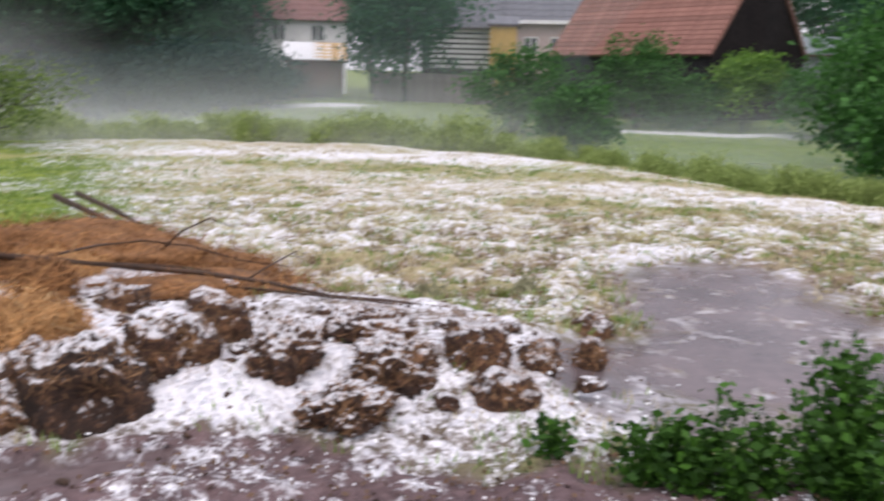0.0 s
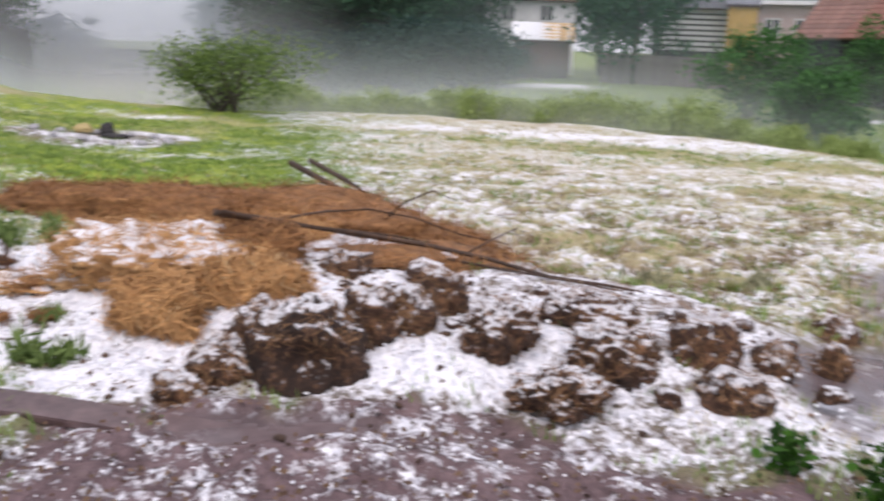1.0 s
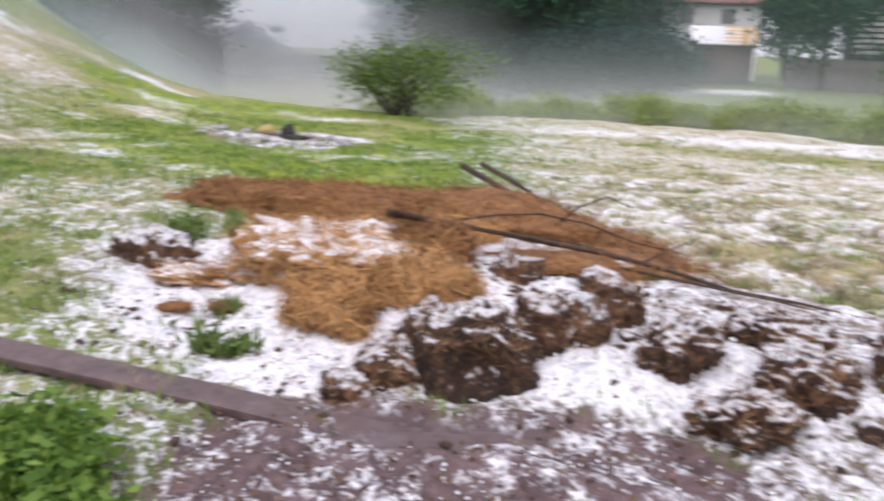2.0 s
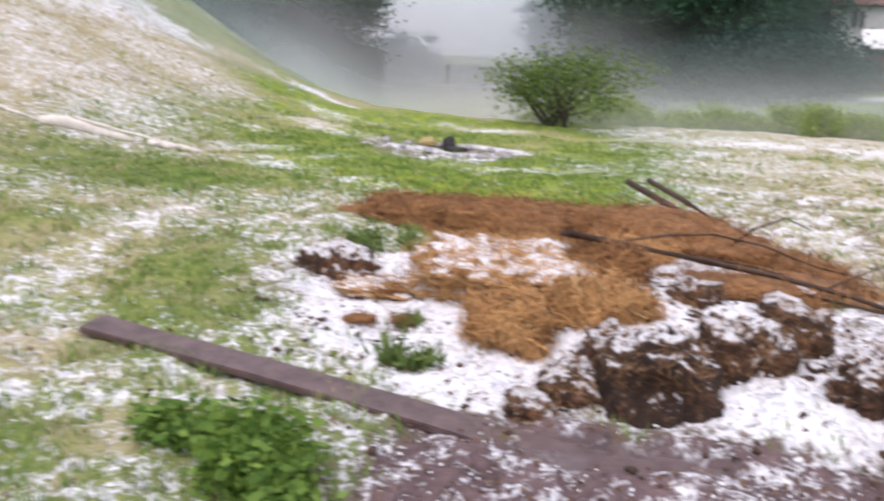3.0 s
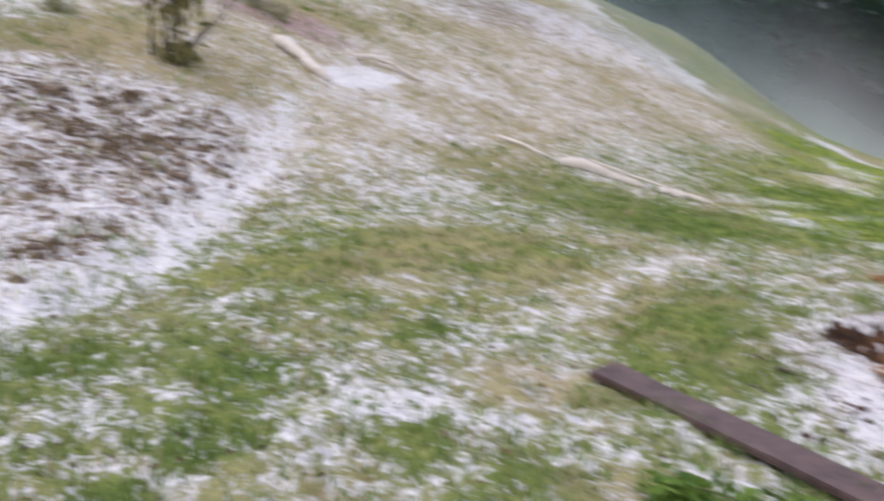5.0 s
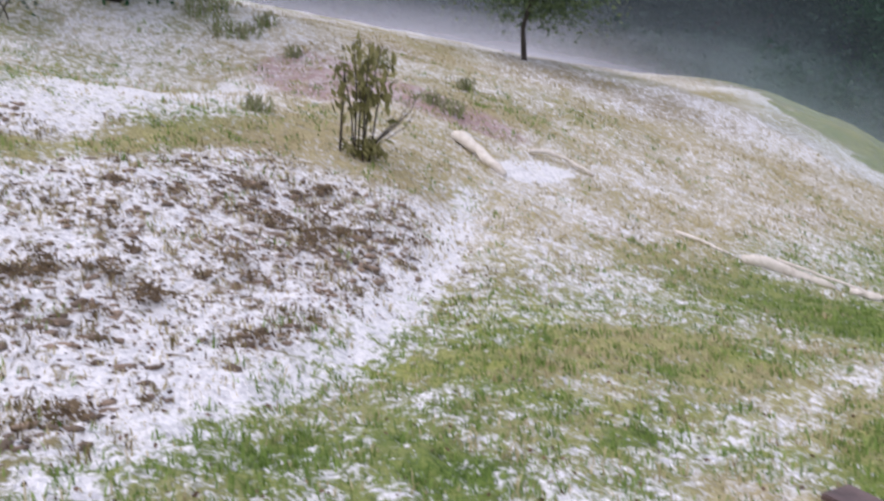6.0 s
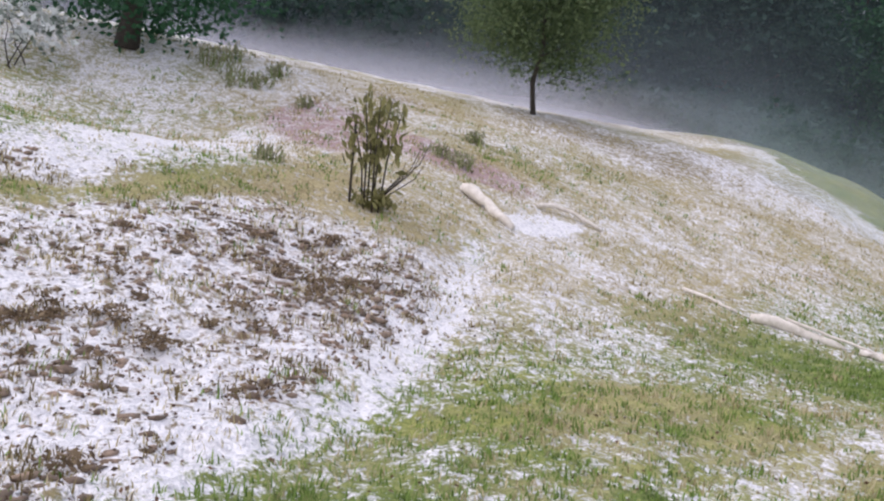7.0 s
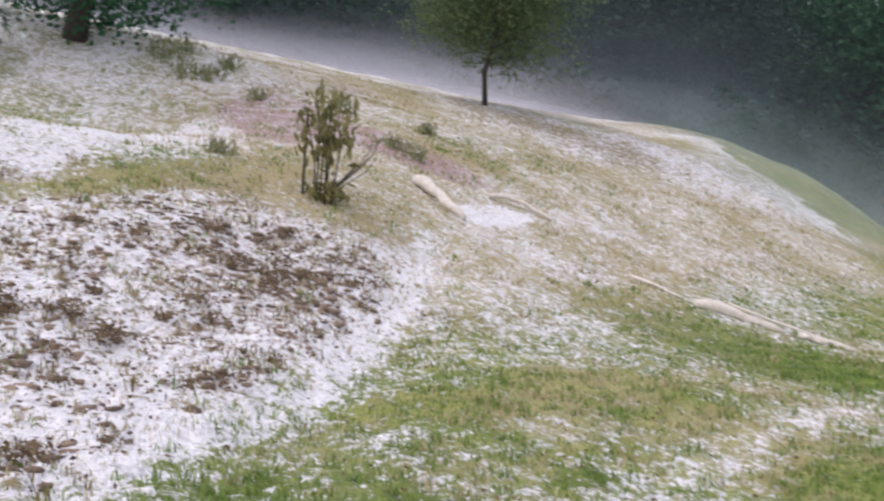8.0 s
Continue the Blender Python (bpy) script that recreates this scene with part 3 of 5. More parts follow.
    hail = hail * (1 - 0.7 * pink) + 0.7 * pink * (0.20 + 0.5 * (c4 - 0.5) + 0.6 * (cloudy(px * 0.3, py, 0.5, 131) - 0.5))
    lush = np.maximum(lush * (1 - beyond), 0.1 * spent)
    return np.clip(hail, 0, 1), np.clip(dry, 0, 1), np.clip(lush, 0, 1), np.clip(earth, 0, 1), np.clip(litter + 0.06 * heap, 0, 1), np.clip(mud, 0, 1), np.clip(pink, 0, 1)


def build_ground():
    az = np.radians(np.concatenate([np.arange(-36, 108, 0.22), np.arange(108, 324, 1.2)]))
    rr = np.concatenate([[0.3, 0.7, 1.1, 1.5], 1.5 * 1.0115 ** np.arange(1, 331), 66 * 1.06 ** np.arange(1, 60)])
    A, R = np.meshgrid(az, rr)
    px, py = -R * np.sin(A), R * np.cos(A)
    pz = height(px, py)
    maps = cover_maps(px, py)
    flat = height(px, py, False) - 0.03
    pz = pz + (cloudy(px, py, 0.10, 77) - 0.5) * 0.06 * smooth(16, 5, R) * smooth(1.5, 2.5, R)
    pz = pz * (1 - maps[5]) + flat * maps[5]
    nr, na = R.shape
    verts = np.concatenate([np.stack([px, py, pz], -1).reshape(-1, 3), [[0, 0, float(height(0, 0))]]])
    i, j = np.meshgrid(np.arange(nr - 1), np.arange(na), indexing="ij")
    k = (j + 1) % na
    quads = np.stack([i * na + j, (i + 1) * na + j, (i + 1) * na + k, i * na + k], -1).reshape(-1, 4)[:, ::-1]
    j = np.arange(na)
    cap = np.stack([(j + 1) % na, np.full(na, nr * na), j], -1)[:, ::-1]
    tris = np.concatenate([quads[:, [0, 1, 2]], quads[:, [0, 2, 3]], cap])
    me = mesh_np("ground", verts, tris, GROUND)
    me.polygons.foreach_set("use_smooth", np.ones(len(me.polygons), bool))
    for name, chans in (("cover", maps[:3]), ("soil", maps[3:])):
        at = me.color_attributes.new(name, "FLOAT_COLOR", "POINT")
        full = np.ones((len(verts), 4), np.float32)
        full[-1, 3] = 0
        for c in range(len(chans)):
            full[:-1, c] = chans[c].ravel()
        at.data.foreach_set("color", full.ravel())
    tagged(new("ground", me), "rough turf strewn with white hail, mud and litter", "ground", kind="structure")


build_ground()


# ---------------------------------------------------------------- trees and bushes
def make_tree(name, place, label, category, tall, crown_r, crown_low, seed, count, leaf, mat, stems=1, trunk_r=0.12, squash=1.0, lean=0.0, group="", spread=0.5, clumps=70, bark=None, tri=False):
    """A tree or bush: tapered stems with limbs, and a crown of many small leaves in uneven clumps with gaps."""
    rng = np.random.default_rng(seed)
    t = thing(name, place, label, category, group)
    wood, tips = [], []
    for s in range(stems):
        out = rng.uniform(0, 2 * math.pi)
        sway = spread * crown_r if stems > 1 else lean
        top = (math.cos(out) * sway * rng.uniform(0.5, 1.1), math.sin(out) * sway * rng.uniform(0.5, 1.1), tall * rng.uniform(0.72, 0.88))
        base = (rng.normal() * 0.08 * stems ** 0.5, rng.normal() * 0.08 * stems ** 0.5, -0.15)
        pts = [tuple(base[c] + (top[c] - base[c]) * k + (rng.normal() * 0.02 * tall * k * (1 - k) * 4 if c < 2 else 0) for c in range(3)) for k in (0, 0.2, 0.4, 0.6, 0.8, 1.0)]
        wood.append(tube(pts, [trunk_r * k for k in (1.25, 0.95, 0.78, 0.58, 0.36, 0.12)], 8))
        for b in range(max(5, 12 // stems)):
            k = rng.uniform(0.28, 0.95)
            i = min(int(k * 5), 4)
            o = Vector(pts[i]).lerp(Vector(pts[i + 1]), k * 5 - i)
            a = rng.uniform(0, 2 * math.pi)
            ln = crown_r * rng.uniform(0.45, 0.95) * (1.15 - 0.6 * k)
            e = o + Vector((math.cos(a) * ln, math.sin(a) * ln, ln * rng.uniform(0.15, 0.7)))
            mid = o.lerp(e, 0.5) + Vector((0, 0, -0.08 * ln))
            w = trunk_r * 0.42 * (1.1 - k)
            wood.append(tube([tuple(o), tuple(mid), tuple(e)], [w, w * 0.6, w * 0.2], 5))
            tips.append(e)
    v, f = join(wood)
    part("trunk", mesh_of("trunk", v, f, bark or BARK, True), t, "dark bark")
    # clump centres fill the crown's outer half, with an uneven rim
    cz = (tall + crown_low) / 2
    cent = []
    while len(cent) < clumps:
        d = rng.normal(size=3)
        d /= np.linalg.norm(d)
        q = rng.uniform(0.35, 1.0) ** 0.6 * rng.uniform(0.72, 1.08)
        p = np.array([d[0] * crown_r * q, d[1] * crown_r * q, cz + d[2] * (tall - crown_low) / 2 * q * squash])
        if p[2] > max(crown_low, 0.06 * tall if crown_low < 0 else crown_low):
            cent.append(p)
    cent = np.array(cent + [np.array(e) for e in tips])
    per = count // len(cent)
    size = crown_r * rng.uniform(0.10, 0.26, len(cent))
    pos = np.repeat(cent, per, 0) + rng.normal(size=(len(cent) * per, 3)) * np.repeat(size, per)[:, None] * (1, 1, 0.65)
    v, q = leaves_np(pos, rng, leaf, 0.6, 1.3 if tri else 1.6, tri)
    tagged(part("crown", mesh_np("crown", v, q, mat), t), kind="stuff")
    return t


def at_polar(az, r, dz=0.0):
    x, y = polar(az, r)
    return (x, y, ground_z(x, y) + dz)


# the dark round bush behind the fire place
make_tree("bush", (-9.3, 17.9, ground_z(-9.3, 17.9)), "dark green many-stemmed bush on the grass bank", "bush", 1.52, 1.52, 0.03, 5, 6000, 0.06, LEAF_BUSH, stems=9, trunk_r=0.05, squash=0.95, spread=1.0, clumps=24, tri=True)

# the tree on the hill's crest, and the ones at the wood's edge
make_tree("tree", (-19.3, 7.0, ground_z(-19.3, 7.0)), "slender broadleaf tree on the hill crest", "tree", 5.4, 2.0, 0.42, 11, 26000, 0.068, LEAF_CREST, trunk_r=0.058, lean=0.12, clumps=190, tri=True)
make_tree("tree", (-17.8, -1.2, ground_z(-17.8, -1.2)), "dark spreading tree at the edge of the wood", "tree", 4.4, 2.9, -0.4, 12, 12000, 0.085, LEAF_VALLEY, trunk_r=0.18, clumps=120)

wood_kinds = []
for n, (tall, cr, low) in enumerate(((15, 4.2, 2.0), (12, 4.6, 1.2), (18, 4.0, 3.0))):
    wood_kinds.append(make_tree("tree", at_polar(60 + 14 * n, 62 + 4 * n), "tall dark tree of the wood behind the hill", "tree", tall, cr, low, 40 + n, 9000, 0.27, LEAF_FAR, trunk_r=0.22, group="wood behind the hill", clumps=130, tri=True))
rng = np.random.default_rng(3)
for n in range(70):
    az = 48 + (n % 32) * 1.75 + rng.normal() * 0.7
    r = (50 if n < 32 else 68 if n < 64 else 84) + rng.uniform(-5, 9)
    if az < 54:
        r += 14
    m = pose(*at_polar(az, r), 0, 0, rng.uniform(0, 360)) @ Matrix.Scale(rng.uniform(0.75, 1.2), 4)
    c = copy_thing(wood_kinds[n % 3], m)
    c.scale = [m.to_scale()[0]] * 3

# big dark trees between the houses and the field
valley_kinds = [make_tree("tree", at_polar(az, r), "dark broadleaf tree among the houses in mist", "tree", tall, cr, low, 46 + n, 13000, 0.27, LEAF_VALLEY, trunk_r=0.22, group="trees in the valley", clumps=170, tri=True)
                for n, (tall, cr, low, az, r) in enumerate(((15, 4.6, 0.9, 18.6, 64), (12, 4.8, 0.5, 22.8, 67), (18, 4.4, 2.0, 15.6, 70)))]
for az, r, k, s in ((17.5, 62, 0, 0.85), (21.5, 66, 1, 1.0), (14.2, 66, 1, 0.9), (24.5, 70, 2, 0.9), (11.8, 74, 0, 0.9), (2.5, 55.5, 0, 0.82), (4.6, 72, 2, 0.8),
                    (27, 92, 0, 0.8), (40.6, 70, 1, 0.8), (42.4, 66, 2, 1.05), (44.8, 62, 2, 1.1), (47.6, 58, 0, 1.05), (-1.5, 78, 0, 1.0), (-10, 80, 2, 1.0), (-16, 82, 0, 1.0),
                    (-22, 75, 1, 0.9), (-27, 60, 0, 0.8), (-31, 50, 1, 0.9), (8, 84, 2, 1.0)):
    c = copy_thing(valley_kinds[k], pose(*at_polar(az, r), 0, 0, az * 17) @ Matrix.Scale(s, 4))
    c.scale = (s, s, s)
    tagged(c, "dark broadleaf tree among the houses in mist", group="trees in the valley")

# bushes in front of the houses
for n, (az, r, tall, cr, low, mat) in enumerate(((-4.4, 39, 3.6, 2.1, 0.3, LEAF_TREE), (-11.8, 42.6, 4.1, 1.9, 0.2, LEAF_TREE), (-18.2, 42.8, 3.5, 1.5, 1.2, LEAF_BRIGHT), (-8.2, 32, 2.4, 1.4, 0.0, LEAF_TREE),
                                                 (-15.0, 42.6, 2.4, 1.6, 0.0, LEAF_TREE), (-25.8, 27, 4.4, 1.8, 0.0, LEAF_TREE), (-27.2, 31, 6.0, 2.7, 0.2, LEAF_TREE), (-22.4, 41, 3.2, 1.9, 0.0, LEAF_TREE), (-29, 22, 3.0, 1.8, 0.0, LEAF_TREE))):
    make_tree("bush", at_polar(az, r), "leafy green garden bush before the houses", "bush", tall, cr, low, 60 + n, 5200, 0.125, mat, stems=4, trunk_r=0.06, group="garden bushes", clumps=60)


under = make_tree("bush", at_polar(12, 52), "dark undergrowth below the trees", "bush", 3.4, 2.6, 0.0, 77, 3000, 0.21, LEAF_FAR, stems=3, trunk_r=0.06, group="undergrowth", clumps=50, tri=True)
rng = np.random.default_rng(19)
for n in range(16):
    az = 11 + n * 1.0 + rng.normal() * 0.3
    c = copy_thing(under, pose(*at_polar(az, 52 + rng.uniform(-3, 6)), 0, 0, rng.uniform(0, 360)))
    c.scale = [rng.uniform(0.7, 1.15)] * 3


for n in range(9):
    az = 37 + n * 1.5 + rng.normal() * 0.4
    c = copy_thing(under, pose(*at_polar(az, 76 + rng.uniform(-3, 6)), 0, 0, rng.uniform(0, 360)))
    c.scale = [rng.uniform(0.9, 1.5)] * 3


for n in range(22):
    az = 47 + n * 2.2 + rng.normal() * 0.5
    c = copy_thing(under, pose(*at_polar(az, 47 + rng.uniform(-2, 4)), 0, 0, rng.uniform(0, 360)))
    c.scale = [rng.uniform(0.8, 1.3)] * 3


def make_weeds(place, tall, width, seed, mat, count=800, leaf=0.075, label="tall green weeds on the edge of the field", group="weeds along the field edge"):
    """A clump of upright weeds: stalks with leaves along them."""
    rng = np.random.default_rng(seed)
    t = thing("weed_clump", place, label, "weeds", group)
    stalks, pos = [], []
    for s in range(16):
        a, q = rng.uniform(0, 6.28), width * rng.uniform(0, 1) ** 0.6
        h = tall * rng.uniform(0.75, 1.05) * (1 - 0.55 * (q / width) ** 2)
        b = Vector((math.cos(a) * q * 0.7, math.sin(a) * q * 0.7, -0.15))
        e = Vector((math.cos(a) * q * 1.1, math.sin(a) * q * 1.1, h))
        stalks.append(tube([tuple(b), tuple(b.lerp(e, 0.5)), tuple(e)], [0.012, 0.009, 0.003], 3))
        for _ in range(count // 16):
            k = rng.uniform(0.1, 1.0) ** 0.7
            pos.append(np.array(b.lerp(e, k)) + rng.normal(size=3) * (0.15 * tall, 0.15 * tall, 0.10 * tall))
    v, f = join(stalks)
    tagged(part("stalk", mesh_of("stalk", v, f, LEAF_WEED), t), kind="stuff")
    v, q = leaves_np(np.array(pos), rng, leaf, 2.4, 3.6, True)
    tagged(part("leaf", mesh_np("leaf", v, q, mat), t), kind="stuff")
    return t


weed_kinds = [make_weeds(at_polar(2 + 5 * k, 22.5), 1.0 + 0.2 * k, 0.9, 90 + k, LEAF_WEED, 1500, 0.055) for k in range(3)]
for k in weed_kinds:
    k.scale = (0.6, 0.6, 0.6)
rng = np.random.default_rng(17)
for n in range(140):
    az = -34 + 62 * (n % 80) / 79 + rng.normal() * 0.6
    r = float(np.interp(az, EDGE_A, EDGE_R)) + (1.9 if n < 80 else 4.2) + rng.uniform(-0.5, 1.0)
    s = rng.uniform(0.6, 1.0) * (0.55 if az < -2 else 0.78)
    c = copy_thing(weed_kinds[n % 3], pose(*at_polar(az, r), 0, 0, rng.uniform(0, 360)))
    c.scale = (s, s, s)


# ---------------------------------------------------------------- houses
TILE = speckled("red_roof_tile", (0.17, 0.078, 0.060), (0.31, 0.155, 0.122), 6, island=0.25, each=0.35)
SLATE = speckled("grey_roof_sheet", (0.12, 0.12, 0.14), (0.21, 0.21, 0.24), 4)
DARK_BOARD = speckled("tarred_boards", (0.006, 0.005, 0.006), (0.022, 0.018, 0.019), 5, 0.95)
DARK_BOARD.node_tree.nodes["Principled BSDF"].inputs["Specular IOR Level"].default_value = 0.15
OCHRE = speckled("ochre_render", (0.42, 0.26, 0.06), (0.60, 0.38, 0.10), 4)
WHITE_WALL = speckled("white_render", (0.62, 0.62, 0.64), (0.80, 0.80, 0.81), 3)
ROSE_BRICK = speckled("pale_brick", (0.36, 0.27, 0.26), (0.52, 0.42, 0.40), 8)
BROWN_BOARD = speckled("brown_boards", (0.07, 0.035, 0.028), (0.16, 0.085, 0.07), 6)


def make_hailed_roof():
    m, nt, bsdf = material("pale_orange_roof_sheet_with_hail", 0.7)
    col = ramp(nt, noise_node(nt, 2, 3), [(0.32, (0.55, 0.32, 0.12)), (0.68, (0.80, 0.54, 0.26))])
    tc, sep = nt.nodes.new("ShaderNodeTexCoord"), nt.nodes.new("ShaderNodeSeparateXYZ")
    nt.links.new(tc.outputs["Object"], sep.inputs[0])
    lies = calc(nt, "SUBTRACT", calc(nt, "ADD", noise_node(nt, 0.9, 4), 0.10), calc(nt, "MULTIPLY", sep.outputs[0], 0.13))
    lies = ramp(nt, lies, [(0.46, (0, 0, 0)), (0.58, (1, 1, 1))])
    nt.links.new(mix(nt, lies, col, (0.82, 0.82, 0.84)), bsdf.inputs["Base Color"])
    return m


ORANGE_ROOF = make_hailed_roof()
# red desaturated in the colour itself, for the mist before this roof
RED_ROOF = speckled("mist_dulled_red_roof", (0.20, 0.095, 0.09), (0.30, 0.16, 0.15), 5)
GLASS = speckled("dark_window_glass", (0.02, 0.022, 0.026), (0.05, 0.055, 0.06), 2, 0.12, strength=0.05)
FRAME = speckled("white_window_frame", (0.66, 0.66, 0.67), (0.80, 0.80, 0.80), 9)


def gabled_roof(t, ln, wd, eave, rise, over, courses, mat, name="tile_course"):
    """Two slopes, each built of overlapping courses. The ridge runs along x."""
    half = wd / 2 + over
    slope = math.hypot(half, rise * half / (wd / 2))
    drop = rise * half / (wd / 2)
    for side in (-1, 1):
        tilt = math.atan2(drop, half)
        bm = bmesh.new()
        box(bm, 0, 0, 0, ln + 2 * over - 0.04, slope, 0.10)
        mid = Matrix.Translation((0, side * half / 2, eave + rise - drop / 2)) @ Matrix.Rotation(-side * tilt, 4, "X")
        deck = part("roof", (bm, BROWN_BOARD), t, at=mid)
        step = slope / courses
        bm = bmesh.new()
        box(bm, 0, 0, 0, ln + 2 * over, step * 0.84, 0.10, bevel=0.02)
        me = bpy.data.meshes.new(name)
        bm.to_mesh(me)
        bm.free()
        me.materials.append(mat)
        for c in range(courses):
            y = side * (-slope / 2 + (c + 0.5) * step)
            part(name, me, deck, at=Matrix.Translation((0, y, 0.10)) @ Matrix.Rotation(-side * radians(12), 4, "X"))


def window(t, x, y, z, w, h, facing):
    """A framed pane on a wall that faces -y (facing 0) or +x (facing 90)."""
    m = Matrix.Translation((x, y, z)) @ Matrix.Rotation(radians(facing), 4, "Z")
    bm = bmesh.new()
    for dx in (-w / 2, 0, w / 2):
        box(bm, dx, -0.03, 0, 0.07, 0.08, h)
    for dz in (-h / 2, h / 2):
        box(bm, 0, -0.03, dz, w + 0.07, 0.078, 0.07)
    fr = part("window", (bm, FRAME), t, "white window frame", at=m)
    bm = bmesh.new()
    box(bm, 0, -0.015, 0, w - 0.04, 0.02, h - 0.04)
    part("pane", (bm, GLASS), fr, "dark glass")


def make_house(name, place, turn, ln, wd, eave, rise, walls, gable, roof_mat, courses, label, windows=(), over=0.4, boards=0, fascia=False):
    t = thing(name, place, label, "house", turn=turn)
    bm = bmesh.new()
    box(bm, 0, 0, eave / 2 - 0.4, ln, wd, eave + 0.8)
    part("wall", (bm, walls), t)
    for side in (-1, 1):
        bm = bmesh.new()
        v = [bm.verts.new((side * (ln / 2 + dx), y, z)) for dx in (-0.12, 0.012) for y, z in ((-wd / 2, eave - 0.02), (wd / 2, eave - 0.02), (0, eave + rise))]
        for q in ((0, 1, 2), (5, 4, 3), (0, 3, 4, 1), (1, 4, 5, 2), (2, 5, 3, 0)):
            bm.faces.new([v[i] for i in q])
        bmesh.ops.recalc_face_normals(bm, faces=bm.faces)
        part("gable", (bm, gable), t)
    gabled_roof(t, ln, wd, eave, rise, over, courses, roof_mat)
    for w in windows:
        window(t, *w)
    if fascia:
        bm = bmesh.new()
        box(bm, 0, -wd / 2 - over - 0.06, eave - 0.42, ln + 2 * over, 0.05, 0.24, bevel=0.01)
        part("fascia", (bm, FRAME), t, "white painted eaves board")
    if boards:
        for k in range(boards):
            bm = bmesh.new()
            box(bm, 0, -wd / 2 - 0.03, 1.9 + k * (eave - 1.9) / boards, ln * 0.98, 0.05, (eave - 1.9) / boards * 0.6)
            part("board", (bm, FRAME), t, "white weatherboard")
    return t


make_house("barn", (12.0, 48.4, 0.75), -50, 9.8, 8.2, 2.3, 4.9, DARK_BOARD, DARK_BOARD, TILE, 22, "barn with red tiled roof and black boarded gable", over=0.14)
make_house("house", (*polar(-5.4, 66), 0.2), -6, 7.5, 7.0, 5.65, 4.5, ROSE_BRICK, DARK_BOARD, SLATE, 12, "house with grey roof and pale brick wall",
           windows=((1.6, -3.5, 3.7, 0.9, 1.1, 0), (-0.2, -3.5, 3.7, 0.9, 1.1, 0)), fascia=True)
make_house("house", (*polar(-3.5, 60), 0.2), -4, 1.7, 3.0, 4.8, 0.5, OCHRE, OCHRE, SLATE, 5, "ochre rendered porch of a house", over=0.15)
make_house("house", (*polar(-0.6, 64), 0.5), 6, 4.4, 6.0, 4.9, 4.2, DARK_BOARD, DARK_BOARD, SLATE, 12, "dark gabled house clad with white weatherboards", boards=9)
make_house("house", (*polar(8.9, 72), 0.4), 8, 6.6, 6.5, 5.6, 4.0, WHITE_WALL, WHITE_WALL, RED_ROOF, 12, "white rendered house with a red roof dulled by mist",
           windows=((1.2, -3.25, 4.3, 0.9, 1.1, 0), (-1.6, -3.25, 4.3, 0.9, 1.1, 0)))
make_house("shed", (*polar(8.1, 60), 0.45), 8, 3.5, 3.2, 2.2, 0.95, BROWN_BOARD, BROWN_BOARD, ORANGE_ROOF, 5, "low brown shed with a pale orange roof", over=0.25)


GREY_WALL = speckled("blue_grey_render", (0.11, 0.135, 0.15), (0.20, 0.225, 0.24), 3)
PALE_SHEET = speckled("pale_grey_roof_sheet", (0.14, 0.175, 0.185), (0.23, 0.27, 0.28), 2)
make_house("shed", (*polar(-24.5, 62), 0.2), -24, 12.5, 6.0, 3.3, 1.0, GREY_WALL, GREY_WALL, PALE_SHEET, 6, "long blue-grey shed with a pale sheet roof", over=0.25,
           windows=((-4.0, -3.0, 2.6, 1.0, 1.0, 0), (3.5, -3.0, 2.6, 1.0, 1.0, 0)))


GREY_BOARD = speckled("weathered_fence_board", (0.13, 0.11, 0.11), (0.26, 0.225, 0.22), 6, each=0.3)


def make_fence(a, b, tall, n, label):
    """A close board fence between two places."""
    A, B = Vector((*a, ground_z(*a))), Vector((*b, ground_z(*b)))
    t = thing("fence", tuple(A), label, "fence")
    bm = bmesh.new()
    gap = (B - A).length / n
    box(bm, 0, 0, tall / 2, gap * 0.94, 0.04, tall + 0.2, bevel=0.008)
    me = bpy.data.meshes.new("board")
    bm.to_mesh(me)
    bm.free()
    me.materials.append(GREY_BOARD)
    turn = Matrix.Rotation(math.atan2(B.y - A.y, B.x - A.x), 4, "Z")
    for k in range(n):
        part("board", me, t, at=Matrix.Translation((B - A) * ((k + 0.5) / n)) @ turn)


make_fence(polar(4.5, 56), polar(-3.0, 54), 1.6, 44, "weathered grey-brown board fence below the houses")


# ---------------------------------------------------------------- dung heap
def make_lump(place, size, seed, name, label, category, mat, group, rough=0.30, turn=0.0, detail=4, pits=1.0, block=1.0, hollow=0.0):
    """A torn lump: a ball pulled out of round, pitted and creased."""
    bm = bmesh.new()
    bmesh.ops.create_icosphere(bm, subdivisions=detail, radius=1.0)
    off = Vector((seed * 3.7, seed * 1.3, seed * 7.1))
    for v in bm.verts:
        d = v.co.normalized()
        k = 1 + rough * noise.fractal(d * 1.3 + off, 0.9, 2.1, 3) + pits * (0.26 * abs(noise.noise(d * 3.6 + off)) + 0.14 * noise.noise(d * 7 + off) + 0.08 * noise.noise(d * 17 + off))
        d = Vector([math.copysign(abs(c) ** block, c) for c in d])
        cave = hollow * math.exp(-((d.x - 0.15) / 0.55) ** 2 - ((d.z - 0.16) / 0.34) ** 2) if d.y < 0 else 0.0
        crease = 0.07 * pits * (1 - 2 * abs(noise.noise(d * 9 + off)))
        v.co = Vector((d.x * size[0] * (k + crease), (d.y + cave) * size[1] * (k + crease), max(d.z, -0.45) * size[2] * k))
    for f in bm.faces:
        f.smooth = True
    me = bpy.data.meshes.new(name)
    bm.to_mesh(me)
    bm.free()
    me.materials.append(mat)
    ob = new(name, me)
    ob.matrix_world = pose(*place, 0, 0, turn)
    return tagged(ob, label, category, group)


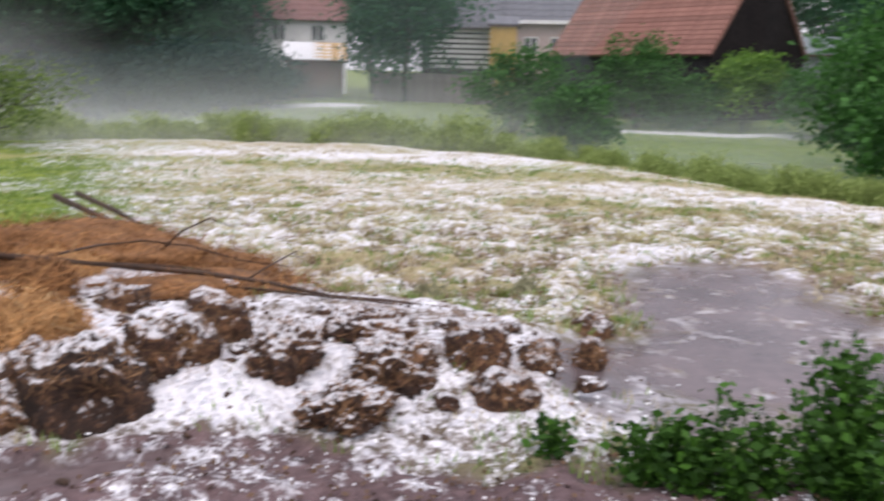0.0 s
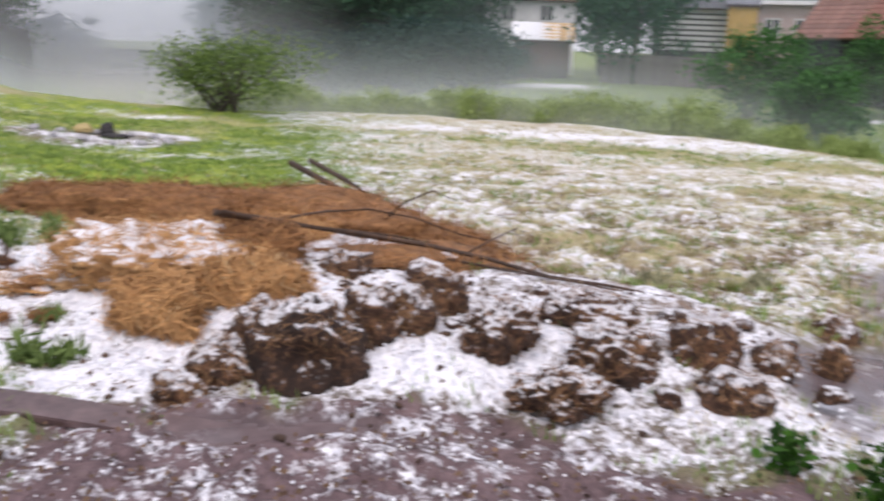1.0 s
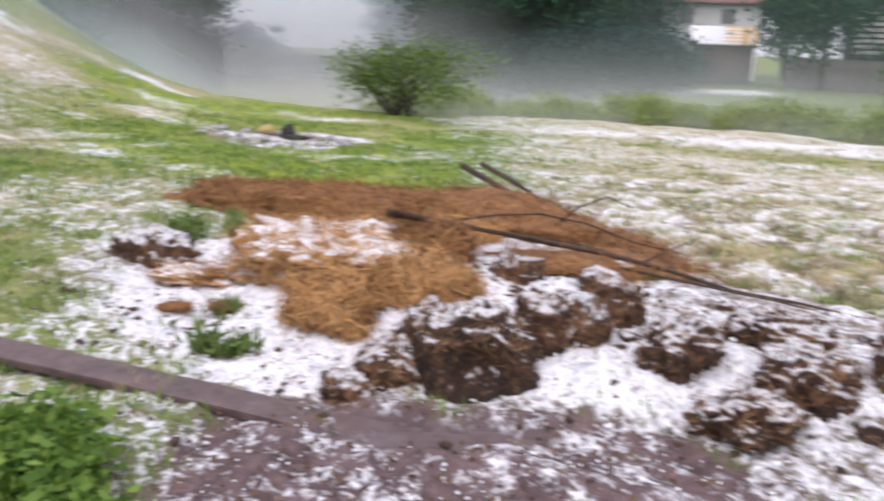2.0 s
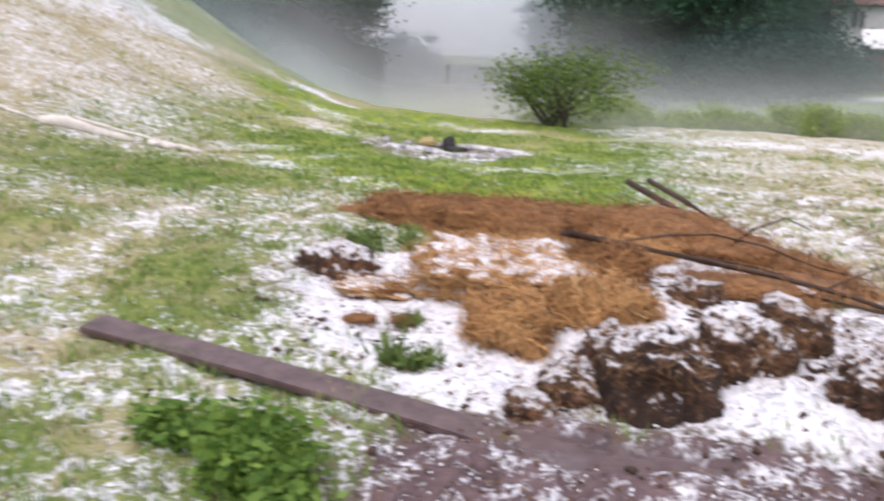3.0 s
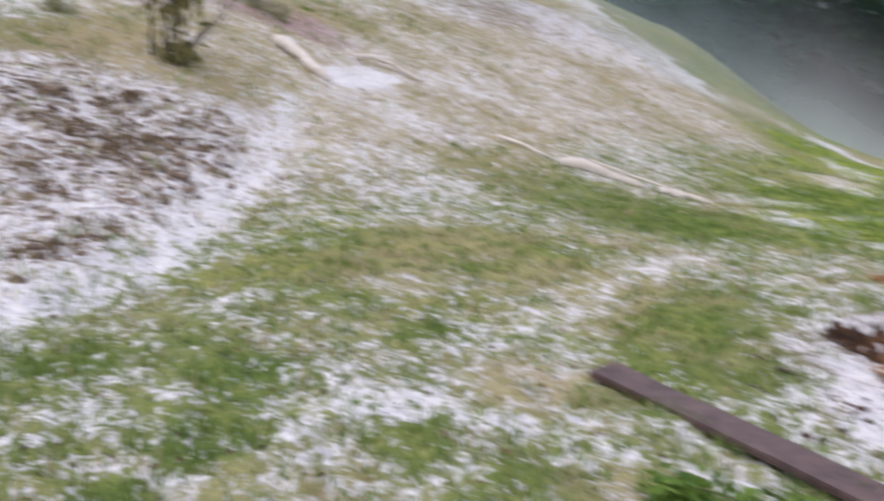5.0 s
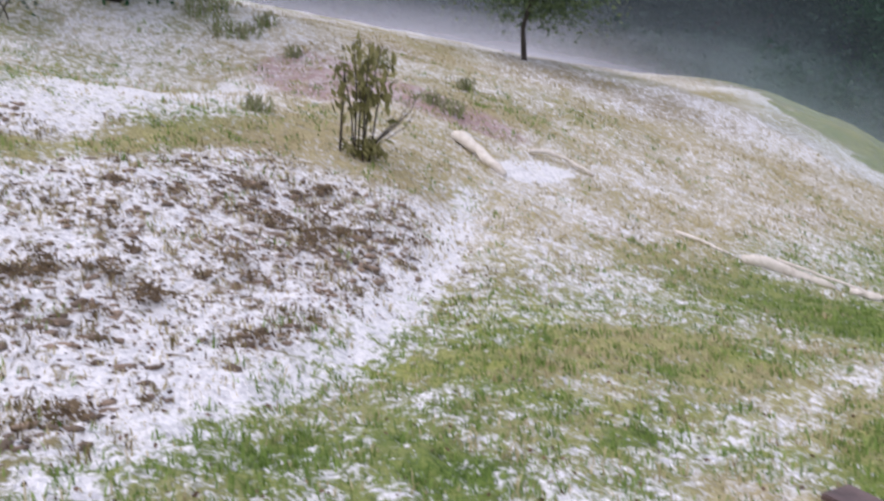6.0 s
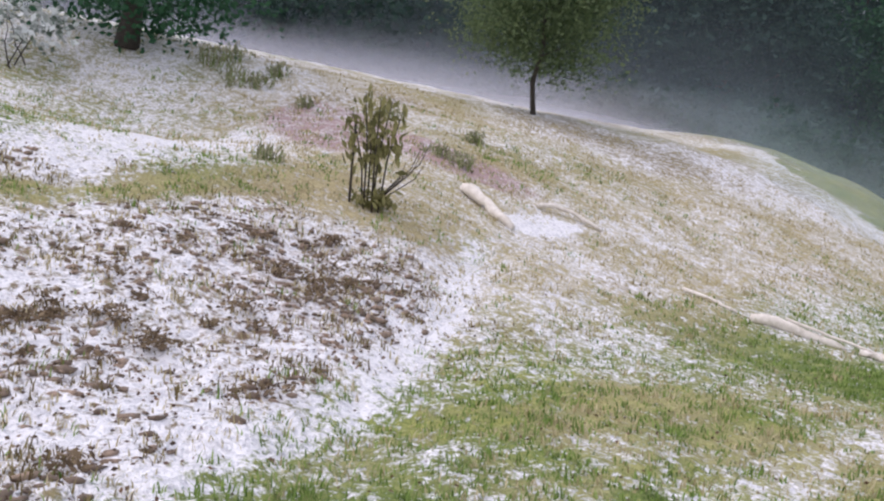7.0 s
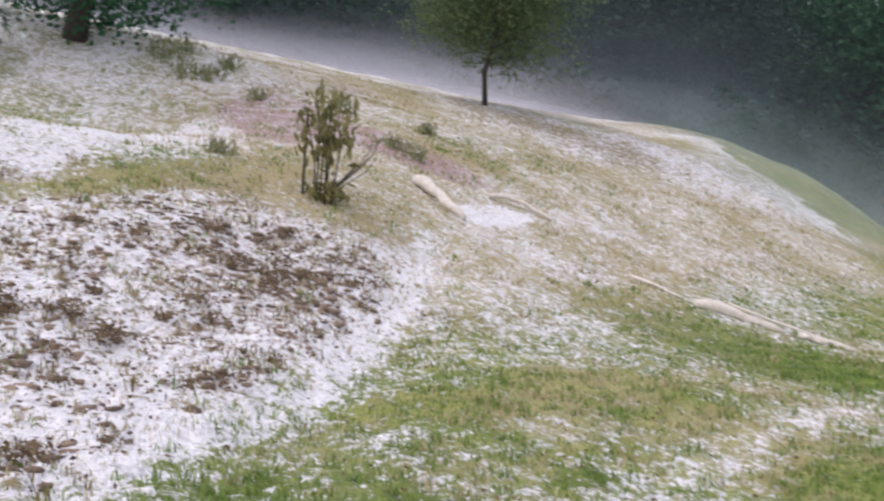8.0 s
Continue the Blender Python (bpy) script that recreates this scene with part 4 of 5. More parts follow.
def straw_np(centres, normals, rng, length, width):
    """Thin stalks lying about a surface."""
    n = len(centres)
    d = rng.normal(size=(n, 3))
    d -= normals * (d * normals).sum(1)[:, None] * 0.8
    d /= np.linalg.norm(d, axis=1)[:, None]
    s = np.cross(d, normals + rng.normal(size=(n, 3)) * 0.3)
    s /= np.linalg.norm(s, axis=1)[:, None] + 1e-9
    ln = (length * rng.uniform(0.4, 1.2, n))[:, None]
    c = centres + normals * rng.uniform(0.0, 0.03, n)[:, None]
    bow = normals * ln * rng.uniform(0.0, 0.12, n)[:, None]
    v = np.stack([c - d * ln / 2 - s * width, c - d * ln / 2 + s * width, c + s * width + bow, c - s * width + bow, c + d * ln / 2 - s * width, c + d * ln / 2 + s * width], 1)
    q = np.arange(n)[:, None] * 6
    return v.reshape(-1, 3), np.concatenate([q + [0, 1, 2, 3], q + [3, 2, 5, 4]])


def add_straw(t, count, seed, mat, length, width, low):
    """Loose stalks over a lump's surface, as one part of it."""
    me = t.data
    co, no = np.empty(len(me.vertices) * 3, np.float32), np.empty(len(me.vertices) * 3, np.float32)
    me.vertices.foreach_get("co", co)
    me.vertices.foreach_get("normal", no)
    co, no = co.reshape(-1, 3), no.reshape(-1, 3)
    rng = np.random.default_rng(seed)
    pick = rng.choice(np.flatnonzero(co[:, 2] > low), count)
    v, q = straw_np(co[pick] + rng.normal(size=(count, 3)) * 0.010, no[pick], rng, length, width)
    tagged(part("loose_straw", mesh_np("loose_straw", v, q, mat), t), kind="stuff")


LUMPS = [  # x, y, half width, half depth, height
    (-1.51, 3.69, 0.25, 0.21, 0.21), (-1.82, 3.87, 0.15, 0.13, 0.14), (-1.85, 3.58, 0.16, 0.13, 0.14), (-1.75, 4.81, 0.15, 0.13, 0.12), (-1.32, 4.01, 0.16, 0.13, 0.17),
    (-1.14, 4.09, 0.11, 0.09, 0.14), (-1.08, 4.41, 0.12, 0.10, 0.16), (-0.71, 4.04, 0.18, 0.15, 0.17), (-0.35, 4.41, 0.24, 0.20, 0.13), (-0.23, 4.02, 0.19, 0.16, 0.15),
    (-0.10, 4.19, 0.09, 0.08, 0.09), (0.18, 4.23, 0.16, 0.13, 0.19), (-0.39, 3.74, 0.22, 0.17, 0.10), (0.31, 3.96, 0.17, 0.14, 0.12), (-1.93, 3.33, 0.11, 0.09, 0.09),
    (0.48, 4.30, 0.12, 0.11, 0.12), (0.90, 5.25, 0.13, 0.11, 0.11), (0.79, 4.57, 0.09, 0.08, 0.10), (-1.30, 4.95, 0.14, 0.11, 0.07)]
for n, (x, y, a, b, c) in enumerate(LUMPS):
    lump = make_lump((x, y, float(height(x, y, False)) + c * 0.15), (a * (0.86 if n else 0.97), b * (0.86 if n else 0.97), c * (0.92 if n else 1.3)), 5 + n, "dung_lump", "dark brown lump of straw dung dusted with hail" if n else "large wet block of dung with a hollow front, shade darkened into its colour", "dung lump", DUNG if n else DUNG_SHADED, "lumps of the dung heap", rough=0.36 if n else 0.2, detail=5 if a > 0.17 else 4, turn=37 * n % 90 - 45 if n else 12, pits=1.1 if n else 0.6, block=0.93 if n else 0.88, hollow=0.0 if n else 0.5)
    add_straw(lump, int(160 + 1300 * a), 300 + n, STRAW_DUNG, 0.055, 0.0015, -0.04 if n else 0.08)


rng = np.random.default_rng(67)
for n in range(30):
    x, y = rng.uniform(-1.9, 0.9), rng.uniform(3.85, 5.0)
    a = rng.uniform(0.03, 0.062)
    make_lump((x, y, ground_z(x, y) + 0.01), (a, a * 0.8, a * 0.7), 600 + n, "dung_lump", "small torn lump of dung between the larger ones", "dung lump", DUNG, "small lumps of the dung heap", rough=0.4, turn=rng.uniform(0, 180), detail=3, pits=1.2)
for n, (x, y, a, b, c) in enumerate(((-4.00, 4.50, 0.27, 0.15, 0.15), (-3.30, 3.86, 0.08, 0.06, 0.022), (-3.02, 3.95, 0.09, 0.06, 0.025), (-3.42, 4.3, 0.11, 0.08, 0.03))):
    lump = make_lump((x, y, float(height(x, y, False)) + c * 0.3), (a, b, c), 45 + n, "dung_lump", "brown straw lump lying apart beside the heap", "dung lump", STRAW_BROWN if n else DUNG, "lumps beside the heap", rough=0.36, turn=20 * n)
    add_straw(lump, 160, 345 + n, STRAW_BROWN, 0.07, 0.0016, -0.02)


def make_hailed_straw(name, base, amount):
    m, nt, bsdf = material(name, 0.85)
    a = noise_node(nt, 32, 4, 0.7)
    col = ramp(nt, a, [(0.32, base[0]), (0.68, base[1])])
    nt.links.new(hail_on_top(nt, col, amount, 9), bsdf.inputs["Base Color"])
    bump(nt, bsdf, a, 0.9, 0.04)
    return m


GOLD_HAILED = make_hailed_straw("golden_straw_with_hail", ((0.26, 0.120, 0.042), (0.66, 0.40, 0.18)), 0.025)


DUNG_CRUMB = speckled("dung_crumb", (0.03, 0.017, 0.011), (0.11, 0.06, 0.035), 30, island=0.6)


def make_crumbs():
    """Crumbs of dung between the lumps and on the hail around them."""
    rng = np.random.default_rng(61)
    px = np.concatenate([rng.normal(-1.1, 1.1, 420), rng.normal(-3.1, 0.45, 170)])
    py = np.concatenate([rng.normal(4.3, 0.55, 420), rng.normal(3.85, 0.28, 170)])
    n = len(px)
    py = np.where(px > 0.85, py - 1.2, py)
    bm = bmesh.new()
    bmesh.ops.create_icosphere(bm, subdivisions=1, radius=1.0)
    bv = np.array([v.co[:] for v in bm.verts])
    bf = np.array([[v.index for v in f.verts] for f in bm.faces])
    bm.free()
    s = (0.006 + 0.026 * rng.uniform(0, 1, n) ** 3)[:, None, None]
    c = np.stack([px, py, height(px, py)], -1)[:, None, :]
    v = c + bv[None] * s * rng.uniform(0.6, 1.3, (n, len(bv), 1)) * (1, 1, 0.7)
    f = bf[None] + (np.arange(n) * len(bv))[:, None, None]
    tagged(new("dung_crumbs", mesh_np("dung_crumbs", v.reshape(-1, 3), f.reshape(-1, 3), DUNG_CRUMB)), "dark crumbs of dung on the hail", "crumbs", kind="stuff")


make_crumbs()


def make_straw_pile(place, size, seed, mat, label, count, turn=0.0, rough=0.3):
    """A matted pile of straw: a lumpy body with loose stalks all over it."""
    t = make_lump(place, size, seed, "straw_mound", label, "straw mound", mat, "", rough=rough, turn=turn, detail=5)
    add_straw(t, count, seed, mat if mat is not GOLD_HAILED else STRAW_GOLD, 0.15, 0.0024, -size[2] * 0.3)
    if mat is not STRAW_BROWN:
        add_straw(t, count // 22, seed + 1, STRAW_PALE, 0.14, 0.0022, 0.0)
    else:
        add_straw(t, count // 5, seed + 1, STRAW_GOLD, 0.14, 0.0022, 0.0)
        add_straw(t, count // 3, seed + 2, mat, 0.30, 0.0024, size[2] * 0.2)
    return t


def on_ground(x, y, dz=0.0):
    return (x, y, float(height(x, y, False)) + dz)


make_straw_pile(on_ground(-2.80, 4.66, 0.0), (0.52, 0.46, 0.19), 31, GOLD_HAILED, "golden brown straw mound half covered with hail", 2000, 20, 0.42)
make_straw_pile(on_ground(-2.06, 4.22, 0.02), (0.25, 0.15, 0.13), 32, STRAW_GOLD, "golden brown tuft of wet straw", 2200, 14, 0.5)
make_straw_pile(on_ground(-2.36, 3.94, 0.03), (0.20, 0.16, 0.15), 33, STRAW_GOLD, "golden brown tuft of wet straw", 2000, -20, 0.5)
make_straw_pile(on_ground(-2.32, 4.86, 0.06), (0.21, 0.16, 0.13), 38, STRAW_BROWN, "dark brown clump of matted wet straw", 1500, 10, 0.4)
make_straw_pile(on_ground(-3.52, 4.32, 0.0), (0.22, 0.15, 0.045), 39, GOLD_HAILED, "pale straw scrap sunk in the hail", 150, 10, 0.5)
make_straw_pile(on_ground(-2.52, 5.65, 0.02), (0.32, 0.25, 0.09), 34, STRAW_GOLD, "golden brown tuft of wet straw", 1600, 0)
make_straw_pile(on_ground(-1.72, 5.52, -0.025), (0.72, 0.36, 0.032), 40, STRAW_BROWN, "flat skirt of wet brown straw under the branch", 700, 8, 0.40)
make_straw_pile(on_ground(-4.22, 6.50, 0.0), (1.02, 0.40, 0.22), 35, STRAW_BROWN, "wet reddish brown straw windrow", 3600, -2, 0.42)
make_straw_pile(on_ground(-2.95, 7.00, 0.0), (1.30, 0.62, 0.25), 36, STRAW_BROWN, "wet reddish brown straw windrow", 3600, -20, 0.42)
make_straw_pile(on_ground(-1.85, 6.55, -0.02), (0.80, 0.50, 0.17), 37, STRAW_BROWN, "wet reddish brown straw windrow", 2200, -28)


def make_pole(name, pts, r0, r1, mat, label, category, sides=8):
    rad = [r0 + (r1 - r0) * k / (len(pts) - 1) for k in range(len(pts))]
    v, f = tube(pts, rad, sides)
    ob = new(name, mesh_of(name, v, f, mat, True))
    return tagged(ob, label, category)


make_pole("pole", [(-3.44, 7.94, 0.54), (-2.90, 7.46, 0.46), (-2.31, 6.93, 0.36), (-1.62, 6.20, 0.27)], 0.031, 0.026, ROD_WOOD, "wet dark wooden pole lying on the straw", "pole")
make_pole("pole", [(-3.31, 8.10, 0.55), (-2.76, 7.58, 0.47), (-2.17, 6.98, 0.36), (-1.48, 6.24, 0.26)], 0.026, 0.022, ROD_WOOD, "wet dark wooden pole lying on the straw", "pole")
make_pole("branch", [(-2.49, 4.70, 0.67), (-2.46, 4.73, 0.66), (-2.24, 4.94, 0.60), (-1.89, 5.32, 0.485), (-1.47, 5.48, 0.42), (-1.06, 5.41, 0.385), (-0.66, 5.26, 0.345), (-0.31, 5.13, 0.36), (0.05, 5.09, 0.33)], 0.026, 0.006, ROD_WOOD, "long dark bare branch across the heap", "branch")
for pts in ([(-2.37, 5.31, 0.54), (-2.29, 5.89, 0.50), (-2.10, 6.27, 0.47), (-1.77, 6.26, 0.44), (-1.41, 6.23, 0.35), (-1.11, 6.48, 0.26)],
            [(-2.17, 5.39, 0.49), (-1.75, 5.68, 0.42), (-1.33, 5.88, 0.33), (-0.9, 5.95, 0.22)],
            [(-2.01, 6.37, 0.39), (-1.86, 6.34, 0.53), (-1.67, 6.40, 0.62), (-1.55, 6.63, 0.52)],
            [(-1.26, 5.40, 0.36), (-1.08, 5.57, 0.46), (-0.95, 5.81, 0.51)],
            [(-1.30, 5.36, 0.37), (-0.92, 5.27, 0.36), (-0.45, 5.12, 0.36), (0.15, 4.97, 0.33)],
            [(-0.9, 5.95, 0.20), (-0.2, 5.8, 0.13), (0.7, 5.85, 0.07)]):
    make_pole("branch", pts, 0.010, 0.004, ROD_WOOD, "thin dark bare twig across the heap", "branch", 5)


def make_plank():
    """The long sawn board, lying with one end up on the turf."""
    a, b = Vector((-4.08, 2.74, float(height(-4.08, 2.74, False)) + 0.055)), Vector((-1.58, 3.135, float(height(-1.58, 3.135, False)) - 0.062))
    ln = (b - a).length
    bm = bmesh.new()
    box(bm, 0, 0, 0, ln, 0.165, 0.034)
    bmesh.ops.subdivide_edges(bm, edges=[e for e in bm.edges if abs(e.verts[0].co.x - e.verts[1].co.x) > 1], cuts=24)
    bmesh.ops.bevel(bm, geom=[e for e in bm.edges if e.calc_face_angle(0) > 1.0], offset=0.006, segments=2, affect="EDGES")
    for v in bm.verts:
        v.co.z += 0.05 * math.sin((v.co.x / ln + 0.5) * math.pi) * 0.3 + 0.004 * noise.noise(v.co * 5)
        v.co.y += 0.02 * math.sin(v.co.x * 1.1) + 0.004 * noise.noise(v.co * 3 + Vector((4, 0, 0)))
    me = bpy.data.meshes.new("plank")
    bm.to_mesh(me)
    bm.free()
    me.materials.append(PLANK_WOOD)
    ob = new("plank", me)
    d = (b - a).normalized()
    side = Vector((0, 0, 1)).cross(d).normalized()
    m = Matrix((d, side, d.cross(side))).transposed().to_4x4()
    ob.matrix_world = Matrix.Translation((a + b) / 2) @ m @ Matrix.Rotation(radians(8), 4, "X")
    tagged(ob, "long wet grey-brown plank lying on the turf", "plank")


make_plank()


# ---------------------------------------------------------------- leafy plants close by
def make_nettles(place, label, spots, seed, tall, leaf, mat, per=46, lengthen=1.5, width=0.5):
    """Upright leafy stems from one root."""
    rng = np.random.default_rng(seed)
    t = thing("leafy_plant", place, label, "plant", "leafy plants by the mud")
    stalks, pos = [], []
    for s in range(spots):
        a, q = rng.uniform(0, 6.28), tall * width * rng.uniform(0.1, 1)
        b = Vector((math.cos(a) * q * 0.5, math.sin(a) * q * 0.5, -0.05))
        e = Vector((math.cos(a) * q, math.sin(a) * q, tall * rng.uniform(0.45, 1.0)))
        stalks.append(tube([tuple(b), tuple(b.lerp(e, 0.55)), tuple(e)], [0.006, 0.005, 0.002], 4))
        for k in np.linspace(0.15, 1.0, per // 2):
            for _ in range(2):
                pos.append(np.array(b.lerp(e, k)) + rng.normal(size=3) * (0.042, 0.042, 0.02))
    for v, f in stalks:
        part("stem", mesh_of("stem", v, f, mat), t)
    v, q = leaves_np(np.array(pos), rng, leaf, 0.4 if lengthen < 2 else 2.0, lengthen)
    tagged(part("leaf", mesh_np("leaf", v, q, mat), t), kind="stuff")
    return t


for n, (x, y, tall, k) in enumerate(((0.80, 3.26, 0.24, 7), (0.88, 3.28, 0.27, 7), (0.95, 3.20, 0.20, 5), (1.02, 3.30, 0.36, 4), (1.15, 3.26, 0.50, 4), (1.20, 3.20, 0.34, 5), (1.27, 3.18, 0.26, 4), (1.12, 3.12, 0.18, 4),
                                     (1.47, 3.22, 0.50, 6), (1.53, 3.24, 0.60, 8), (1.61, 3.26, 0.62, 8), (1.47, 3.08, 0.40, 6), (1.56, 3.08, 0.46, 8), (1.52, 2.96, 0.34, 7), (1.66, 3.30, 0.56, 7), (0.46, 3.46, 0.17, 4))):
    make_nettles(on_ground(x, y), "bushy green nettle-like plant at the mud's edge", k, 200 + n, tall, 0.032, LEAF_NEAR, 44, width=0.26)
for n, (x, y, tall, k) in enumerate(((-2.86, 2.16, 0.15, 9), (-2.34, 2.24, 0.19, 12), (-2.52, 2.32, 0.21, 12), (-2.70, 2.24, 0.17, 10), (-2.44, 2.08, 0.19, 10), (-2.22, 2.10, 0.15, 8))):
    make_nettles(on_ground(x, y), "low bright green leafy plant beside the plank", k, 220 + n, tall * 0.95, 0.030, LEAF_LOW, 60, 1.7, 0.8)
for n, (x, y, tall, k) in enumerate(((-4.15, 5.05, 0.26, 6), (-4.0, 5.3, 0.20, 5), (-4.45, 5.2, 0.17, 4), (-2.75, 3.45, 0.08, 6), (-2.62, 3.5, 0.07, 5), (-3.0, 3.95, 0.05, 3), (-0.1, 6.0, 0.13, 6), (0.6, 6.3, 0.12, 5))):
    make_nettles(on_ground(x, y), "green weed tuft beside the dung heap", k, 240 + n, tall, 0.022, LEAF_TUFT if x < -1 else LEAF_DULL, 26, 5.5)


def make_withered(place, wide, count, seed):
    """A low, loose patch of battered brown stalks and leaves."""
    rng = np.random.default_rng(seed)
    t = thing("withered_weed", place, "withered brown weed beaten down on the hail-covered bank", "weed", "withered weeds on the bank")
    pos = rng.normal(size=(count, 3)) * (wide, wide, 0.02) + (0, 0, 0.035)
    v, q = leaves_np(pos, rng, 0.022, 0.7, 2.2)
    tagged(part("leaf", mesh_np("leaf", v, q, WITHERED), t), kind="stuff")
    for k in range(3 if wide > 0.12 else 1):
        a = rng.uniform(0, 6.28)
        e = (math.cos(a) * wide, math.sin(a) * wide, rng.uniform(0.04, 0.09))
        v, f = tube([(0, 0, -0.03), (e[0] * 0.4, e[1] * 0.4, e[2] * 0.7), e], [0.006, 0.005, 0.002], 4)
        part("stem", mesh_of("stem", v, f, ROD_WOOD), t)


rng = np.random.default_rng(29)
for n, (x, y, w, k) in enumerate(((-8.1, 0.95, 0.14, 170), (-8.42, 1.25, 0.15, 160), (-7.55, 0.36, 0.12, 150), (-7.85, 0.72, 0.08, 70), (-8.5, 0.75, 0.10, 80), (-8.9, 1.55, 0.16, 120), (-8.7, 2.0, 0.12, 80),
                                   (-6.8, -1.0, 0.08, 180), (-7.05, -0.55, 0.10, 120), (-5.05, -0.5, 0.09, 120), (-6.3, 0.45, 0.14, 120), (-4.2, 4.75, 0.12, 200))):
    make_withered(on_ground(x, y), w, k, 270 + n)
for n in range(30):
    q, s = rng.uniform(0.25, 1), rng.uniform(-1, 1)
    x, y = -5.2 - 4.2 * q, -0.7 + 1.5 * q + s * (0.5 + 0.5 * q) - 0.25
    make_withered(on_ground(x, y), rng.uniform(0.04, 0.09), int(rng.uniform(30, 80)), 300 + n)


# ---------------------------------------------------------------- hillside
def make_sapling():
    rng = np.random.default_rng(7)
    t = thing("sapling", on_ground(-10.52, 1.80), "young many-stemmed sapling with drooping olive leaves", "sapling")
    pos = []
    for s in range(7):
        a, q = 0.9 * s + rng.uniform(-0.3, 0.3), rng.uniform(0.02, 0.12)
        h = rng.uniform(0.85, 1.32)
        b = Vector((math.cos(a) * q, math.sin(a) * q, -0.05))
        sp = rng.uniform(0.15, 0.42)
        e = Vector((math.cos(a) * sp, math.sin(a) * sp, h))
        mid = b.lerp(e, 0.5) + Vector((-math.cos(a), -math.sin(a), 0)) * 0.05
        v, f = tube([tuple(b), tuple(mid), tuple(e)], [0.013, 0.010, 0.004], 6)
        part("stem", mesh_of("stem", v, f, BARK, True), t)
        for _ in range(38):
            k = rng.uniform(0.55, 1.0) if rng.uniform() < 0.75 else rng.uniform(0.4, 0.7)
            pos.append(np.array(b.lerp(e, k)) + rng.normal(size=3) * (0.06, 0.06, 0.06) - (0, 0, 0.04))
    for e in ((0.18, 0.48, 0.66), (0.12, 0.60, 0.74), (0.06, 0.36, 0.52), (0.24, 0.52, 0.50), (0.02, 0.52, 0.60)):
        v, f = tube([(0.02, 0.06, 0.05), (e[0] * 0.3, e[1] * 0.42, e[2] * 0.36), (e[0] * 0.7, e[1] * 0.85, e[2] * 0.7), e], [0.008, 0.007, 0.006, 0.003], 5)
        part("twig", mesh_of("twig", v, f, BARK, True), t, "bare dark twig")
    v, q = leaves_np(np.array(pos), rng, 0.055, 4.0, 2.6)
    part("crown", mesh_np("crown", v, q, LEAF_SAPLING), t, "drooping olive leaves")
    v, f = tube([(-0.02, -0.22, -0.2), (-0.02, -0.21, 0.5), (-0.01, -0.20, 0.98)], [0.015, 0.015, 0.014], 7)
    part("stake", mesh_of("stake", v, f, BARK, True), t, "dark wooden stake")
    pos = rng.normal(size=(160, 3)) * (0.11, 0.11, 0.05) + (0.05, 0.05, 0.10)
    v, q = leaves_np(pos, rng, 0.04, 1.5, 3.0)
    tagged(part("grass_tuft", mesh_np("grass_tuft", v, q, LEAF_SAPLING), t), kind="stuff")


make_sapling()



def make_log(spots, r0, r1, label, seed=0):
    """A log or branch along a few places on the ground, knobbly and tapered."""
    rng = np.random.default_rng(500 + seed)
    ends = [Vector((x, y, ground_z(x, y) + lift)) for x, y, lift in spots]
    pts, rad, n = [], [], 4 * (len(ends) - 1)
    for k in range(n + 1):
        i = min(k // 4, len(ends) - 2)
        p = ends[i].lerp(ends[i + 1], (k - 4 * i) / 4)
        pts.append(tuple(p + Vector(rng.normal(size=3) * r0 * 0.16)))
        rad.append((r0 + (r1 - r0) * k / n) * rng.uniform(0.82, 1.12) * (0.72 if k in (0, n) else 1.0))
    v, f = tube(pts, rad, 10)
    tagged(new("log", mesh_of("log", v, f, PALE_WOOD, True)), label, "log")


make_log(((-11.85, 3.24, 0.07), (-11.5, 3.46, 0.08), (-11.12, 3.68, 0.03)), 0.075, 0.06, "pale barkless log lying on the slope", 1)
make_log(((-12.1, 4.35, 0.05), (-12.12, 4.62, 0.09), (-12.05, 4.9, 0.07), (-11.9, 5.2, 0.02)), 0.036, 0.022, "pale crooked branch lying on the slope", 2)
make_log(((-9.78, 6.13, 0.04), (-9.56, 6.52, 0.05), (-9.30, 7.02, 0.0)), 0.078, 0.04, "pale barkless log lying in the grass", 3)
make_log(((-9.62, 6.45, 0.13), (-9.36, 6.85, 0.11), (-9.05, 7.33, 0.05)), 0.018, 0.014, "thin pale branch lying along the log", 4)
make_log(((-9.18, 7.10, 0.03), (-8.98, 7.30, 0.04), (-8.76, 7.50, 0.02)), 0.045, 0.03, "pale barkless log lying in the grass", 5)
make_log(((-10.42, 5.60, 0.05), (-10.2, 5.80, 0.05), (-9.93, 6.02, 0.02)), 0.028, 0.014, "pale broken branch lying in the grass", 6)

for n, (x, y, s) in enumerate(((-11.37, 0.76, 0.22), (-12.9, 3.5, 0.24), (-13.1, 3.2, 0.18), (-16.4, 0.66, 0.3), (-16.9, 1.3, 0.25), (-15.6, 1.6, 0.2), (-14.6, 4.2, 0.18), (-16.8, 0.5, 0.34), (-17.3, 0.1, 0.36), (-16.5, 0.9, 0.3), (-17.6, 0.6, 0.34), (-15.2, 2.9, 0.2))):
    c = make_weeds((x, y, ground_z(x, y)), s * 0.9, s, 400 + n, LEAF_DULL, 160, 0.03, "grey-green weed tuft on the hillside", "weed tufts on the hillside")
make_tree("bush", (-16.1, -2.75, ground_z(-16.1, -2.75)), "small shrub with pale hail-dusted leaves", "bush", 1.15, 0.75, 0.1, 91, 520, 0.075, LEAF_PALE, stems=5, trunk_r=0.012, clumps=18)


